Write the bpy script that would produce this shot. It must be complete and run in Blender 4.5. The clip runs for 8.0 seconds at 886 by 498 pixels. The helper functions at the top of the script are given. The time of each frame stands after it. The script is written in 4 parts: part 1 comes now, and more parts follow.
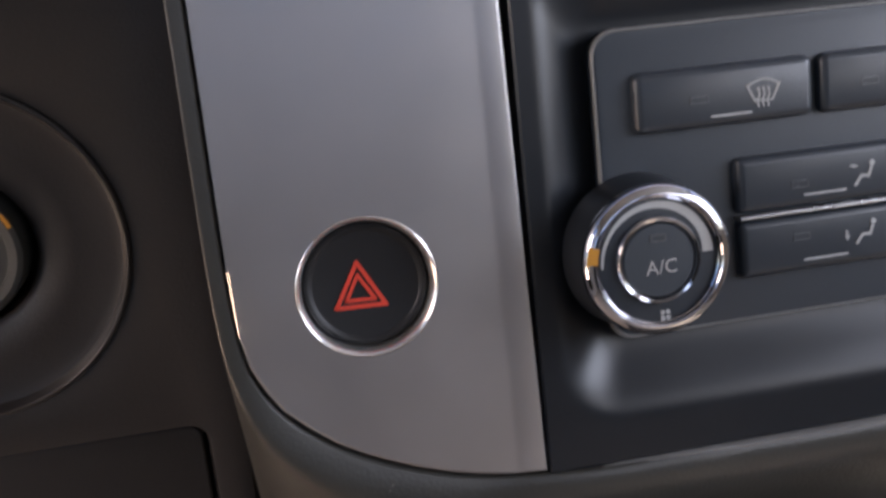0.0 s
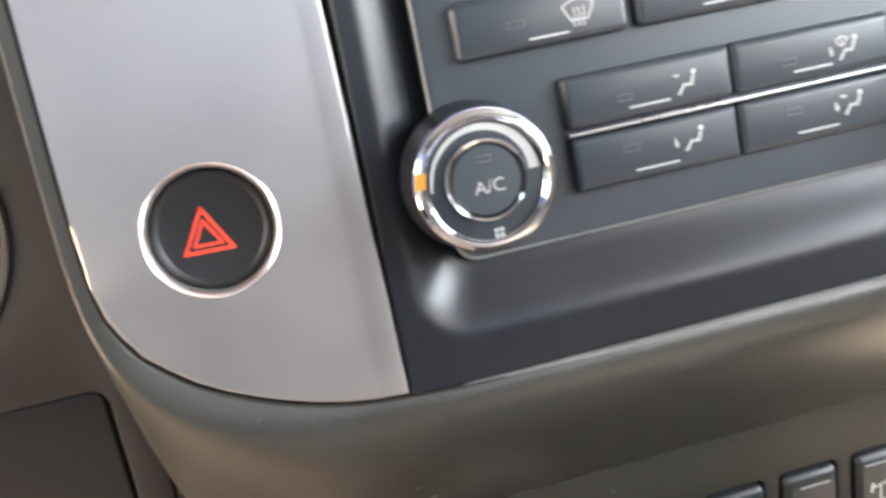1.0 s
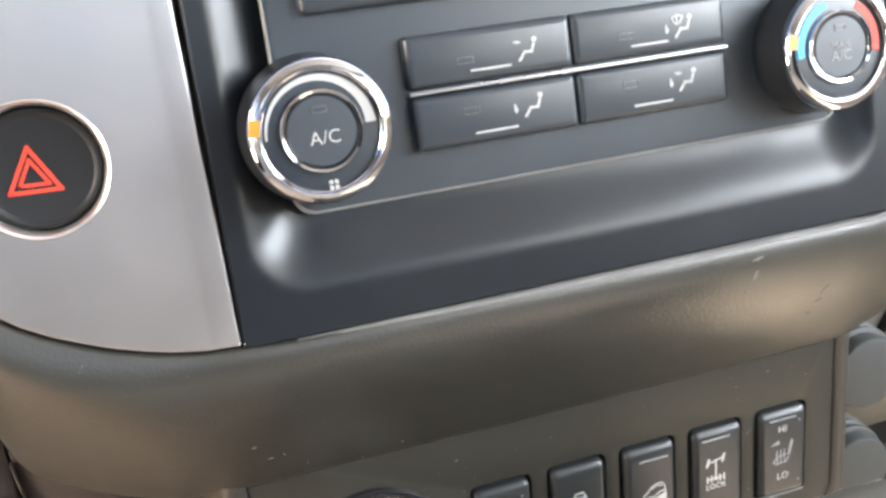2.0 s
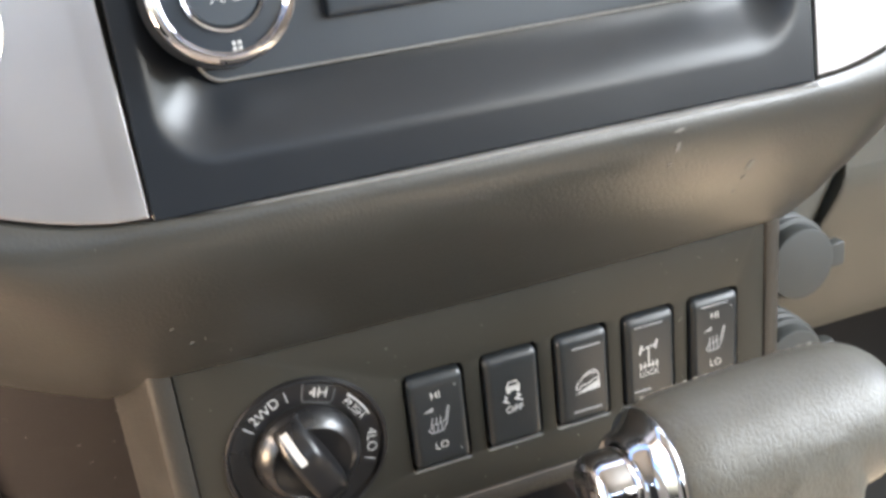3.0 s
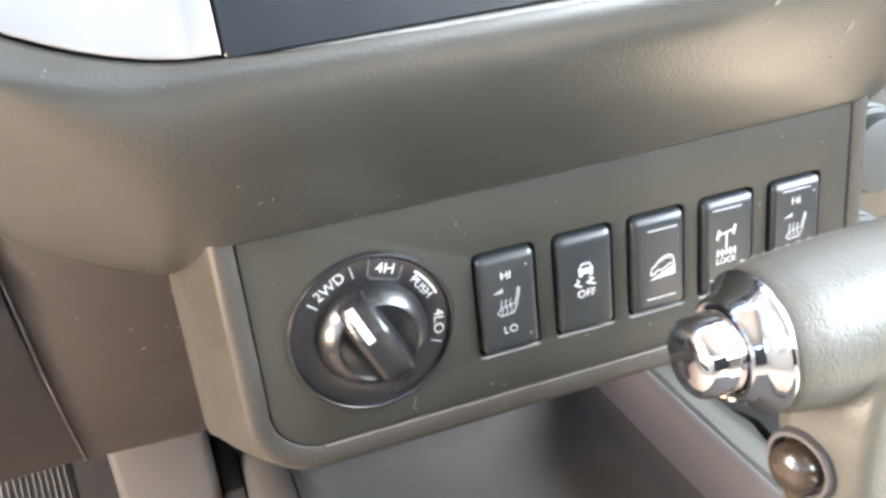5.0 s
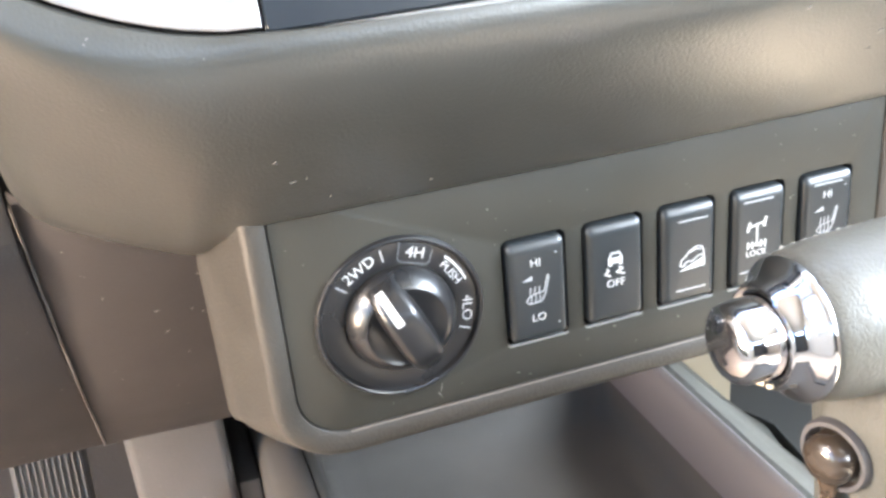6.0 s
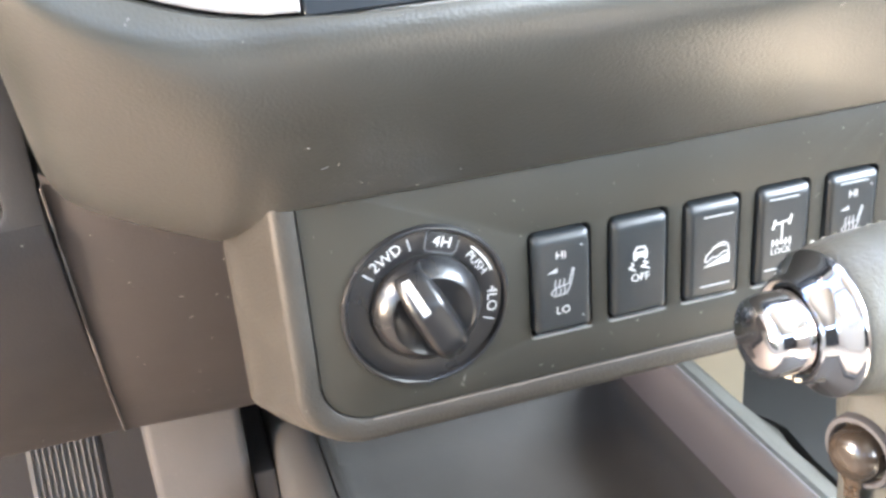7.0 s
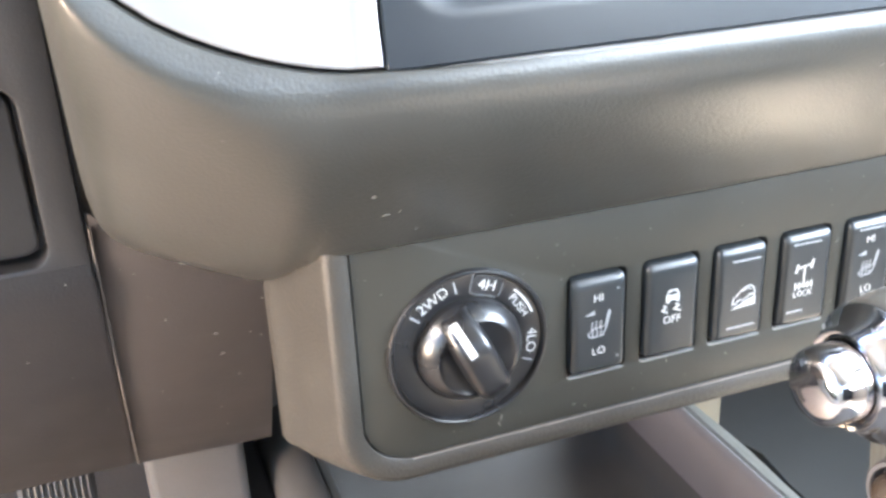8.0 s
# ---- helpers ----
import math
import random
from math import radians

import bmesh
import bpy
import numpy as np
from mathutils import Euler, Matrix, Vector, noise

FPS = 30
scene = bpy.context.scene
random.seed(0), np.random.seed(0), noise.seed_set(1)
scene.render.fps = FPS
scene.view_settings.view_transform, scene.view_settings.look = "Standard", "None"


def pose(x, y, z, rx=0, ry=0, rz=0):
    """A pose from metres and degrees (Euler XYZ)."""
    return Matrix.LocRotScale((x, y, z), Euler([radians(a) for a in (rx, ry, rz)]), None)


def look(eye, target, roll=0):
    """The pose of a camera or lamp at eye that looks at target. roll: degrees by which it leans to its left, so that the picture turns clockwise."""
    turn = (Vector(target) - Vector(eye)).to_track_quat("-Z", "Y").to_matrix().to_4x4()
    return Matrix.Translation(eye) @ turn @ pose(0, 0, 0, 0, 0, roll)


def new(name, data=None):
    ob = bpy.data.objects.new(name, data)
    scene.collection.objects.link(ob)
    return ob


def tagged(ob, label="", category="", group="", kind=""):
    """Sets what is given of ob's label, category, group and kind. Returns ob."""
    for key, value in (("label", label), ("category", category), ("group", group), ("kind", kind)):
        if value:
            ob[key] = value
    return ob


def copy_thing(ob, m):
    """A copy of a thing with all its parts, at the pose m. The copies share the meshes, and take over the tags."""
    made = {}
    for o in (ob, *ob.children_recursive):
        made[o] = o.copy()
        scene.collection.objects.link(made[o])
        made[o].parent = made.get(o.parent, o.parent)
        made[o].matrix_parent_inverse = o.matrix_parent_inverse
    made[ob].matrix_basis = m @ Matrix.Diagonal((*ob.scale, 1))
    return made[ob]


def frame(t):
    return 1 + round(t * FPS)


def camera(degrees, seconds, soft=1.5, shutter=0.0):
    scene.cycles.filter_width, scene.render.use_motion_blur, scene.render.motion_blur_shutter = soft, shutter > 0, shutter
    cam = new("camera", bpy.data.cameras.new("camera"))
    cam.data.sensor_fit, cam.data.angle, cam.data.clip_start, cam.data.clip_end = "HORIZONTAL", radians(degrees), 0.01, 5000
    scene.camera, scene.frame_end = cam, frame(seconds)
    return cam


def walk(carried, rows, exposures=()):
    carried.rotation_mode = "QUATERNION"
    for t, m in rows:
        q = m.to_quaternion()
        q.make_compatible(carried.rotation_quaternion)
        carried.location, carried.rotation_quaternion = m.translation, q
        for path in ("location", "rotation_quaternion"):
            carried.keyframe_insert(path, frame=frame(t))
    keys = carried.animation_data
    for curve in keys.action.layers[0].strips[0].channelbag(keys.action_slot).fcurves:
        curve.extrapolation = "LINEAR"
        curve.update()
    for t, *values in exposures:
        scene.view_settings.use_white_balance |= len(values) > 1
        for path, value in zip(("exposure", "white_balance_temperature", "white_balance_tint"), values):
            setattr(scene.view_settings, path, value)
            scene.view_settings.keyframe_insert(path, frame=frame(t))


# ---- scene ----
cam = camera(48.2, 8.0, soft=3.0, shutter=0.25)
PATH = [
    (0, (-0.1876, -0.2858, 0.6531), (-0.1067, 0.1825, 0.4975), -4.86),
    (0.3, (-0.1780, -0.2900, 0.6416), (-0.1204, 0.1797, 0.4802), -6.00),
    (0.5, (-0.1752, -0.2911, 0.6497), (-0.1088, 0.1749, 0.4809), -7.98),
    (0.7, (-0.1687, -0.2992, 0.6482), (-0.1047, 0.1714, 0.4917), -9.34),
    (1, (-0.1517, -0.3095, 0.6383), (-0.0673, 0.1551, 0.4739), -9.86),
    (1.2, (-0.1447, -0.3138, 0.6405), (-0.0413, 0.1449, 0.4705), -9.75),
    (1.5, (-0.1389, -0.3184, 0.6365), (-0.0162, 0.1372, 0.4710), -7.62),
    (1.7, (-0.1375, -0.3202, 0.6280), (-0.0074, 0.1346, 0.4662), -6.20),
    (2.8, (-0.1314, -0.3241, 0.6053), (0.0051, 0.1203, 0.4211), -5.94),
    (3, (-0.1261, -0.3302, 0.5931), (0.0169, 0.1106, 0.4054), -6.66),
    (3.5, (-0.1296, -0.3322, 0.5745), (0.0147, 0.1002, 0.3690), -7.53),
    (4, (-0.1331, -0.3267, 0.5675), (0.0035, 0.1017, 0.3490), -7.09),
    (4.5, (-0.1380, -0.3193, 0.5614), (-0.0084, 0.1139, 0.3479), -6.63),
    (5, (-0.1470, -0.3152, 0.5602), (-0.0163, 0.1200, 0.3517), -6.71),
    (5.2, (-0.1502, -0.3116, 0.5584), (-0.0194, 0.1247, 0.3521), -6.74),
    (6.3, (-0.1581, -0.3134, 0.5532), (-0.0315, 0.1243, 0.3474), -5.47),
    (6.5, (-0.1600, -0.3136, 0.5540), (-0.0346, 0.1246, 0.3484), -5.31),
    (7, (-0.1635, -0.3134, 0.5510), (-0.0391, 0.1253, 0.3459), -4.87),
    (7.5, (-0.1687, -0.3139, 0.5555), (-0.0393, 0.1231, 0.3501), -4.47),
    (7.8, (-0.1833, -0.3114, 0.5666), (-0.0429, 0.1226, 0.3617), -4.78),
    (8, (-0.1971, -0.3027, 0.5648), (-0.0454, 0.1297, 0.3648), -2.80),
]
EXPOSURES = [(0.0, 1.0, 6400, 22), (0.3, 1.8, 6500, 19), (0.5, 2.38, 6600, 16), (0.8, 2.55, 6750, 14), (1.5, 2.88, 6750, 13), (2.8, 2.78, 6850, 12), (3.5, 3.17, 6750, 11), (4.5, 3.78, 6450, 10), (6.3, 4.06, 6200, 10), (7.5, 4.1, 6050, 10), (8.0, 3.96, 5950, 10)]
walk(cam, [(t, look(eye, target, roll)) for t, eye, target, roll in PATH], EXPOSURES)

# ---- light ----
world = bpy.data.worlds.new("sky")
scene.world = world
world.use_nodes = True
wn = world.node_tree.nodes
sky = wn.new("ShaderNodeTexSky")
sky.sky_type = "NISHITA"
sky.sun_disc = False
sky.sun_elevation = radians(61)
sky.sun_rotation = radians(106)
world.node_tree.links.new(sky.outputs[0], wn["Background"].inputs[0])
wn["Background"].inputs[1].default_value = 0.15
sun = new("sun", bpy.data.lights.new("sun", "SUN"))
sun.data.energy = 5.0
sun.data.angle = radians(0.6)
sun.data.color = (1.0, 0.93, 0.82)
sun.matrix_world = look((0.48, -0.14, 0.87), (0, 0, 0))


def opening_lamp(name, place, target, width, height, power, color):
    """An area lamp in an opening of the cabin: daylight of the sky and added fill."""
    lamp = new(name, bpy.data.lights.new(name, "AREA"))
    lamp.data.shape, lamp.data.size, lamp.data.size_y = "RECTANGLE", width, height
    lamp.data.energy, lamp.data.color = power, color
    lamp.matrix_world = look(place, target)


opening_lamp("window_light_right", (0.83, -0.58, 0.88), (0.0, -0.25, 0.60), 0.72, 0.44, 5.2, (0.86, 0.94, 1.0))
# two lamps added behind the view, for reflections in the bezel and silver
opening_lamp("fill_right_rear", (0.83, -1.47, 0.88), (0.0, -0.35, 0.55), 0.60, 0.42, 1.6, (0.97, 0.97, 0.91))
opening_lamp("fill_rear", (0.0, -1.97, 1.13), (0.0, -0.10, 0.72), 1.10, 0.10, 0.24, (0.82, 0.90, 1.0))
# two added warm lamps in place of light bounced off sunlit surfaces
opening_lamp("bounce_fill_left", (-0.82, -0.15, 0.80), (0.0, -0.03, 0.46), 0.34, 0.24, 1.4, (1.0, 0.82, 0.64))
opening_lamp("bounce_fill_left_low", (-0.82, -0.10, 0.36), (0.0, 0.0, 0.44), 0.20, 0.16, 1.15, (1.0, 0.73, 0.50))


# ---- materials ----
def material(name, color, rough=0.5, metal=0.0, grain=0.0, grain_size=900.0, blotch=0.12, spots=0.0, coat=0.0, spec=0.5, crease=0.0, crease_size=420.0):
    """Colour with broad blotches and fine grain, relief from the grain, light dust spots."""
    m = bpy.data.materials.new(name)
    m.use_nodes = True
    nt = m.node_tree
    b = nt.nodes["Principled BSDF"]
    tc = nt.nodes.new("ShaderNodeTexCoord")
    big = nt.nodes.new("ShaderNodeTexNoise")
    big.inputs["Scale"].default_value = 38.0
    big.inputs["Detail"].default_value = 4.0
    nt.links.new(tc.outputs["Object"], big.inputs["Vector"])
    ramp = nt.nodes.new("ShaderNodeMapRange")
    ramp.inputs[1].default_value, ramp.inputs[2].default_value = 0.15, 0.85
    ramp.inputs[3].default_value, ramp.inputs[4].default_value = 1 - blotch, 1 + blotch
    nt.links.new(big.outputs["Fac"], ramp.inputs[0])
    mul = nt.nodes.new("ShaderNodeMix")
    mul.data_type, mul.blend_type = "RGBA", "MULTIPLY"
    mul.inputs[0].default_value = 1.0
    mul.inputs[6].default_value = (*color, 1)
    nt.links.new(ramp.outputs[0], mul.inputs[7])
    last = mul.outputs[2]
    if spots:
        sp = nt.nodes.new("ShaderNodeTexNoise")
        sp.inputs["Scale"].default_value = 520.0
        sp.inputs["Detail"].default_value = 1.0
        nt.links.new(tc.outputs["Object"], sp.inputs["Vector"])
        cut = nt.nodes.new("ShaderNodeMapRange")
        cut.inputs[1].default_value, cut.inputs[2].default_value = 0.785, 0.82
        nt.links.new(sp.outputs["Fac"], cut.inputs[0])
        scale = nt.nodes.new("ShaderNodeMath")
        scale.operation = "MULTIPLY"
        scale.inputs[1].default_value = spots
        nt.links.new(cut.outputs[0], scale.inputs[0])
        mix = nt.nodes.new("ShaderNodeMix")
        mix.data_type = "RGBA"
        nt.links.new(scale.outputs[0], mix.inputs[0])
        nt.links.new(last, mix.inputs[6])
        mix.inputs[7].default_value = (0.42, 0.40, 0.36, 1)
        last = mix.outputs[2]
    nt.links.new(last, b.inputs["Base Color"])
    rr = nt.nodes.new("ShaderNodeMapRange")
    rr.inputs[1].default_value, rr.inputs[2].default_value = 0.15, 0.85
    rr.inputs[3].default_value, rr.inputs[4].default_value = max(0.02, rough * 0.88), min(1.0, rough * 1.12)
    nt.links.new(big.outputs["Fac"], rr.inputs[0])
    nt.links.new(rr.outputs[0], b.inputs["Roughness"])
    b.inputs["Metallic"].default_value = metal
    b.inputs["Specular IOR Level"].default_value = spec
    b.inputs["Coat Weight"].default_value = coat
    b.inputs["Coat Roughness"].default_value = 0.08
    if grain:
        fine = nt.nodes.new("ShaderNodeTexVoronoi")
        fine.feature = "SMOOTH_F1"
        fine.inputs["Scale"].default_value = grain_size
        nt.links.new(tc.outputs["Object"], fine.inputs["Vector"])
        bump = nt.nodes.new("ShaderNodeBump")
        bump.inputs["Strength"].default_value = grain
        bump.inputs["Distance"].default_value = 0.0005
        nt.links.new(fine.outputs["Distance"], bump.inputs["Height"])
        nt.links.new(bump.outputs[0], b.inputs["Normal"])
        if crease:
            wobble = nt.nodes.new("ShaderNodeTexNoise")
            wobble.inputs["Scale"].default_value = 210.0
            wobble.inputs["Detail"].default_value = 3.0
            nt.links.new(tc.outputs["Object"], wobble.inputs["Vector"])
            shift = nt.nodes.new("ShaderNodeVectorMath")
            shift.operation = "MULTIPLY_ADD"
            shift.inputs[1].default_value = (0.006, 0.006, 0.006)
            nt.links.new(wobble.outputs["Color"], shift.inputs[0])
            nt.links.new(tc.outputs["Object"], shift.inputs[2])
            cells = nt.nodes.new("ShaderNodeTexVoronoi")
            cells.feature = "DISTANCE_TO_EDGE"
            cells.inputs["Scale"].default_value = crease_size
            lay = nt.nodes.new("ShaderNodeMapping")
            lay.inputs["Rotation"].default_value = (0.3, 0.75, 0.2)
            lay.inputs["Scale"].default_value = (1.5, 0.85, 0.65)
            nt.links.new(shift.outputs[0], lay.inputs["Vector"])
            nt.links.new(lay.outputs[0], cells.inputs["Vector"])
            cut = nt.nodes.new("ShaderNodeMapRange")
            cut.inputs[1].default_value, cut.inputs[2].default_value = 0.0, 0.22
            nt.links.new(cells.outputs["Distance"], cut.inputs[0])
            fold = nt.nodes.new("ShaderNodeBump")
            fold.inputs["Strength"].default_value = crease
            fold.inputs["Distance"].default_value = 0.0004
            nt.links.new(cut.outputs[0], fold.inputs["Height"])
            nt.links.new(bump.outputs[0], fold.inputs["Normal"])
            nt.links.new(fold.outputs[0], b.inputs["Normal"])
    return m


M_FASCIA = material("charcoal_grained_plastic", (0.0292, 0.0289, 0.0254), 0.34, spec=0.6, grain=0.16, grain_size=950, spots=0.2)
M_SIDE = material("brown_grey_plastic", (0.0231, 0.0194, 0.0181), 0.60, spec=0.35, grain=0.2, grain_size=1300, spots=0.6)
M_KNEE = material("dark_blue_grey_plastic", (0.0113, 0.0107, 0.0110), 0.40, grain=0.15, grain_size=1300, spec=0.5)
M_PANEL = material("matte_olive_black_plastic", (0.0195, 0.0190, 0.0151), 0.46, grain=0.12, grain_size=1800, spots=0.3, spec=0.35)
M_BEZEL = material("satin_black_plastic", (0.010, 0.0122, 0.0155), 0.30, blotch=0.04, spec=0.36)
M_INSERT = material("blue_black_plastic", (0.025, 0.0325, 0.041), 0.42, blotch=0.06, grain=0.08, grain_size=2200)
M_BUTTON = material("charcoal_button_plastic", (0.022, 0.028, 0.0355), 0.32, blotch=0.06, grain=0.08, grain_size=2200)
M_SWITCH = material("slate_switch_plastic", (0.0156, 0.0181, 0.0194), 0.32, spec=0.42, blotch=0.06, grain=0.06, grain_size=2200)
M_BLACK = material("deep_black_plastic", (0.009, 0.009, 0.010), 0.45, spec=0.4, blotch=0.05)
M_DIAL = material("gloss_black_dial", (0.0097, 0.0097, 0.0104), 0.28, spec=0.5, blotch=0.06)
M_SILVER = material("silver_metallic_paint", (0.42, 0.41, 0.41), 0.34, metal=0.85, blotch=0.04, spots=0.15)
M_SATIN = material("bright_satin_metal", (0.75, 0.74, 0.72), 0.22, metal=0.9, blotch=0.04)
M_CHROME = material("polished_chrome", (0.57, 0.57, 0.60), 0.07, metal=1.0, blotch=0.03)
M_STRIP = material("brushed_chrome_strip", (0.40, 0.41, 0.43), 0.28, metal=0.9, blotch=0.05)
M_WHITE = material("white_print", (0.38, 0.38, 0.37), 0.6, blotch=0.05)
M_GREYPRINT = material("grey_print", (0.25, 0.255, 0.26), 0.6, blotch=0.05)
M_FAINT = material("unlit_lamp_lens", (0.07, 0.075, 0.08), 0.35, blotch=0.05)
M_RED = material("red_print", (0.62, 0.045, 0.02), 0.55, blotch=0.05)
M_ORANGE = material("orange_marker", (0.42, 0.19, 0.02), 0.35, blotch=0.05)
M_BLUE = material("blue_print", (0.03, 0.35, 0.72), 0.5, blotch=0.05)
M_LEATHER = material("grey_leather", (0.068, 0.066, 0.056), 0.46, grain=0.1, grain_size=1600, blotch=0.2, crease=0.2, crease_size=390)
M_LENS = material("smoky_plastic", (0.030, 0.022, 0.016), 0.22, blotch=0.1, coat=0.2)
M_FILM = material("amber_film", (0.05, 0.034, 0.022), 0.12, blotch=0.3, coat=0.5)
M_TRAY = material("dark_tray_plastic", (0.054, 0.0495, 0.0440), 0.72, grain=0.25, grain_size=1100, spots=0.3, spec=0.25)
M_TUNNEL = material("taupe_plastic", (0.0720, 0.0636, 0.0576), 0.55, grain=0.2, grain_size=1000, spots=0.3)
# pale edge colour: wear on the fascia, painted highlights on the other edges
M_WORN_LIT = material("worn_lit_plastic_edge", (0.15, 0.15, 0.145), 0.33, blotch=0.3)
# light on narrow edges, painted as a paler brown
M_LIT_EDGE = material("brown_edge_highlight", (0.11, 0.097, 0.086), 0.45, blotch=0.4)
M_HUMP = material("grey_beige_carpet", (0.085, 0.083, 0.072), 0.95, grain=0.8, grain_size=500, blotch=0.25)
# warm cream of sunlit carpet
M_SUN_PATCH = material("sun_patch_cream", (0.27, 0.225, 0.16), 0.7, blotch=0.1)
M_MAT = material("dark_grey_rubber_mat", (0.045, 0.045, 0.043), 0.7, grain=0.3, grain_size=500)
M_CHIP = material("bare_cream_plastic", (0.72, 0.60, 0.42), 0.5, blotch=0.1)
M_FRAME = material("olive_grained_plastic", (0.0244, 0.0215, 0.0173), 0.48, spec=0.45, grain=0.4, grain_size=1000, spots=0.3)
# paler copy of the dash plastic: the right side's daylight in its colour
M_RIGHT_LIT = material("side_plastic_daylit", (0.0690, 0.0701, 0.0633), 0.5, grain=0.2, grain_size=1300, spots=0.4)
# tray plastic made paler, with the light on the side wall painted in
M_WALL_LIT = material("lit_lilac_grey_plastic", (0.0912, 0.0828, 0.0828), 0.6, grain=0.15, grain_size=1200, blotch=0.1)
M_THREAD = material("pale_thread", (0.26, 0.25, 0.215), 0.8, blotch=0.2)
M_RUBBER = material("worn_black_rubber", (0.05, 0.048, 0.045), 0.7, blotch=0.2)
M_RIB = material("worn_rubber_rib", (0.075, 0.068, 0.059), 0.6, metal=0.0, blotch=0.2)
M_CARPET = material("taupe_carpet", (0.42, 0.355, 0.28), 0.95, grain=1.0, grain_size=420, blotch=0.3)
M_RING = material("lilac_grey_plastic", (0.0506, 0.0473, 0.0484), 0.45, blotch=0.08)
M_CAP = material("grey_socket_plastic", (0.0276, 0.0299, 0.0282), 0.6, grain=0.1, grain_size=1800)
M_LINING = material("dark_grey_cabin_lining", (0.034, 0.031, 0.029), 0.95, grain=0.4, grain_size=350, blotch=0.12)
M_HEAD = material("light_grey_headliner", (0.44, 0.43, 0.41), 0.95, grain=0.4, grain_size=350, blotch=0.08)
M_CLOTH = material("beige_cabin_lining", (0.32, 0.285, 0.24), 0.9, grain=0.4, grain_size=350, blotch=0.12)


# ---- mesh helpers ----
def part(name, bm, mat, parent, label="", angle=38.0):
    me = bpy.data.meshes.new(name)
    bmesh.ops.recalc_face_normals(bm, faces=bm.faces)
    bm.to_mesh(me)
    bm.free()
    me.shade_smooth()
    me.set_sharp_from_angle(angle=radians(angle))
    me.materials.append(mat)
    ob = new(name, me)
    ob.parent = parent
    return tagged(ob, label)


def thing(name, label, category, m=None, group="", kind=""):
    ob = new(name)
    ob.empty_display_size = 0.02
    if m is not None:
        ob.matrix_basis = m
    return tagged(ob, label, category, group, kind)


def loft(bm, loops, cap0=False, cap1=False, closed=True):
    """Faces between loops of the same number of points."""
    vs = [[bm.verts.new(p) for p in loop] for loop in loops]
    n = len(loops[0])
    for a, b in zip(vs, vs[1:]):
        for i in range(n if closed else n - 1):
            j = (i + 1) % n
            bm.faces.new((a[i], a[j], b[j], b[i]))
    if cap0:
        bm.faces.new(vs[0])
    if cap1:
        bm.faces.new(vs[-1])
    return vs


def rrect(u0, u1, v0, v1, r, n=6):
    """A rounded rectangle, from its lower right corner round; r is one radius or four (lower right, upper right, upper left, lower left)."""
    rs = r if isinstance(r, tuple) else (r, r, r, r)
    out = []
    corners = ((u1, v0, -1, 1, -90), (u1, v1, -1, -1, 0), (u0, v1, 1, -1, 90), (u0, v0, 1, 1, 180))
    for (cu, cv, su, sv, a0), rad in zip(corners, rs):
        for i in range(n + 1):
            a = radians(a0 + 90 * i / n)
            out.append((cu + su * rad + rad * math.cos(a), cv + sv * rad + rad * math.sin(a)))
    return out


def at_depth(points, y):
    """Points of the plane (u, v) at the depth y; y is negative towards the viewer."""
    return [(u, y, v) for u, v in points]


def slab(u0, u1, v0, v1, y0, y1, r=0.002, bevel=0.0008, n=5):
    """A rounded plate from the back y0 to the front y1, its front edge rounded."""
    bm = bmesh.new()
    rs = r if isinstance(r, tuple) else (r, r, r, r)
    loops = [at_depth(rrect(u0, u1, v0, v1, rs, n), y0)]
    s = -1 if y1 < y0 else 1
    for k in range(4):
        a = radians(90 * k / 3)
        d = bevel * (1 - math.cos(a))
        loops.append(at_depth(rrect(u0 + d, u1 - d, v0 + d, v1 - d, tuple(max(q - d, 0.0002) for q in rs), n), y1 - s * bevel * (1 - math.sin(a))))
    loft(bm, loops, True, True)
    return bm


def lathe(profile, segs=64, cap0=False, cap1=False, centre=(0, 0)):
    """Turns a profile of (radius, depth) about the line through centre along y."""
    bm = bmesh.new()
    loops = []
    for r, y in profile:
        loops.append([(centre[0] + r * math.cos(2 * math.pi * i / segs), y, centre[1] + r * math.sin(2 * math.pi * i / segs)) for i in range(segs)])
    loft(bm, loops, cap0, cap1)
    return bm


def box(x0, x1, y0, y1, z0, z1, bevel=0.002, segments=2):
    bm = bmesh.new()
    bmesh.ops.create_cube(bm, size=1)
    bmesh.ops.scale(bm, vec=(x1 - x0, y1 - y0, z1 - z0), verts=bm.verts)
    bmesh.ops.translate(bm, vec=((x0 + x1) / 2, (y0 + y1) / 2, (z0 + z1) / 2), verts=bm.verts)
    if bevel:
        bmesh.ops.bevel(bm, geom=bm.edges[:], offset=bevel, segments=segments, profile=0.5, affect="EDGES", clamp_overlap=True)
    return bm


def plate(outer, holes, y0, y1, bevel=0.0006):
    """A plate with holes: outlines in (u, v), from the back y0 to the front y1."""
    bm = bmesh.new()
    edges = []
    for ring in (outer, *holes):
        vs = [bm.verts.new((u, y1, v)) for u, v in ring]
        edges += [bm.edges.new((a, b)) for a, b in zip(vs, vs[1:] + vs[:1])]
    bmesh.ops.triangle_fill(bm, edges=edges, use_beauty=True, use_dissolve=False)
    rim = [e for e in bm.edges if len(e.link_faces) == 1]
    made = bmesh.ops.extrude_edge_only(bm, edges=rim)
    for v in made["geom"]:
        if isinstance(v, bmesh.types.BMVert):
            v.co.y = y0
    if bevel:
        bmesh.ops.bevel(bm, geom=rim, offset=bevel, segments=2, profile=0.5, affect="EDGES", clamp_overlap=True)
    return bm


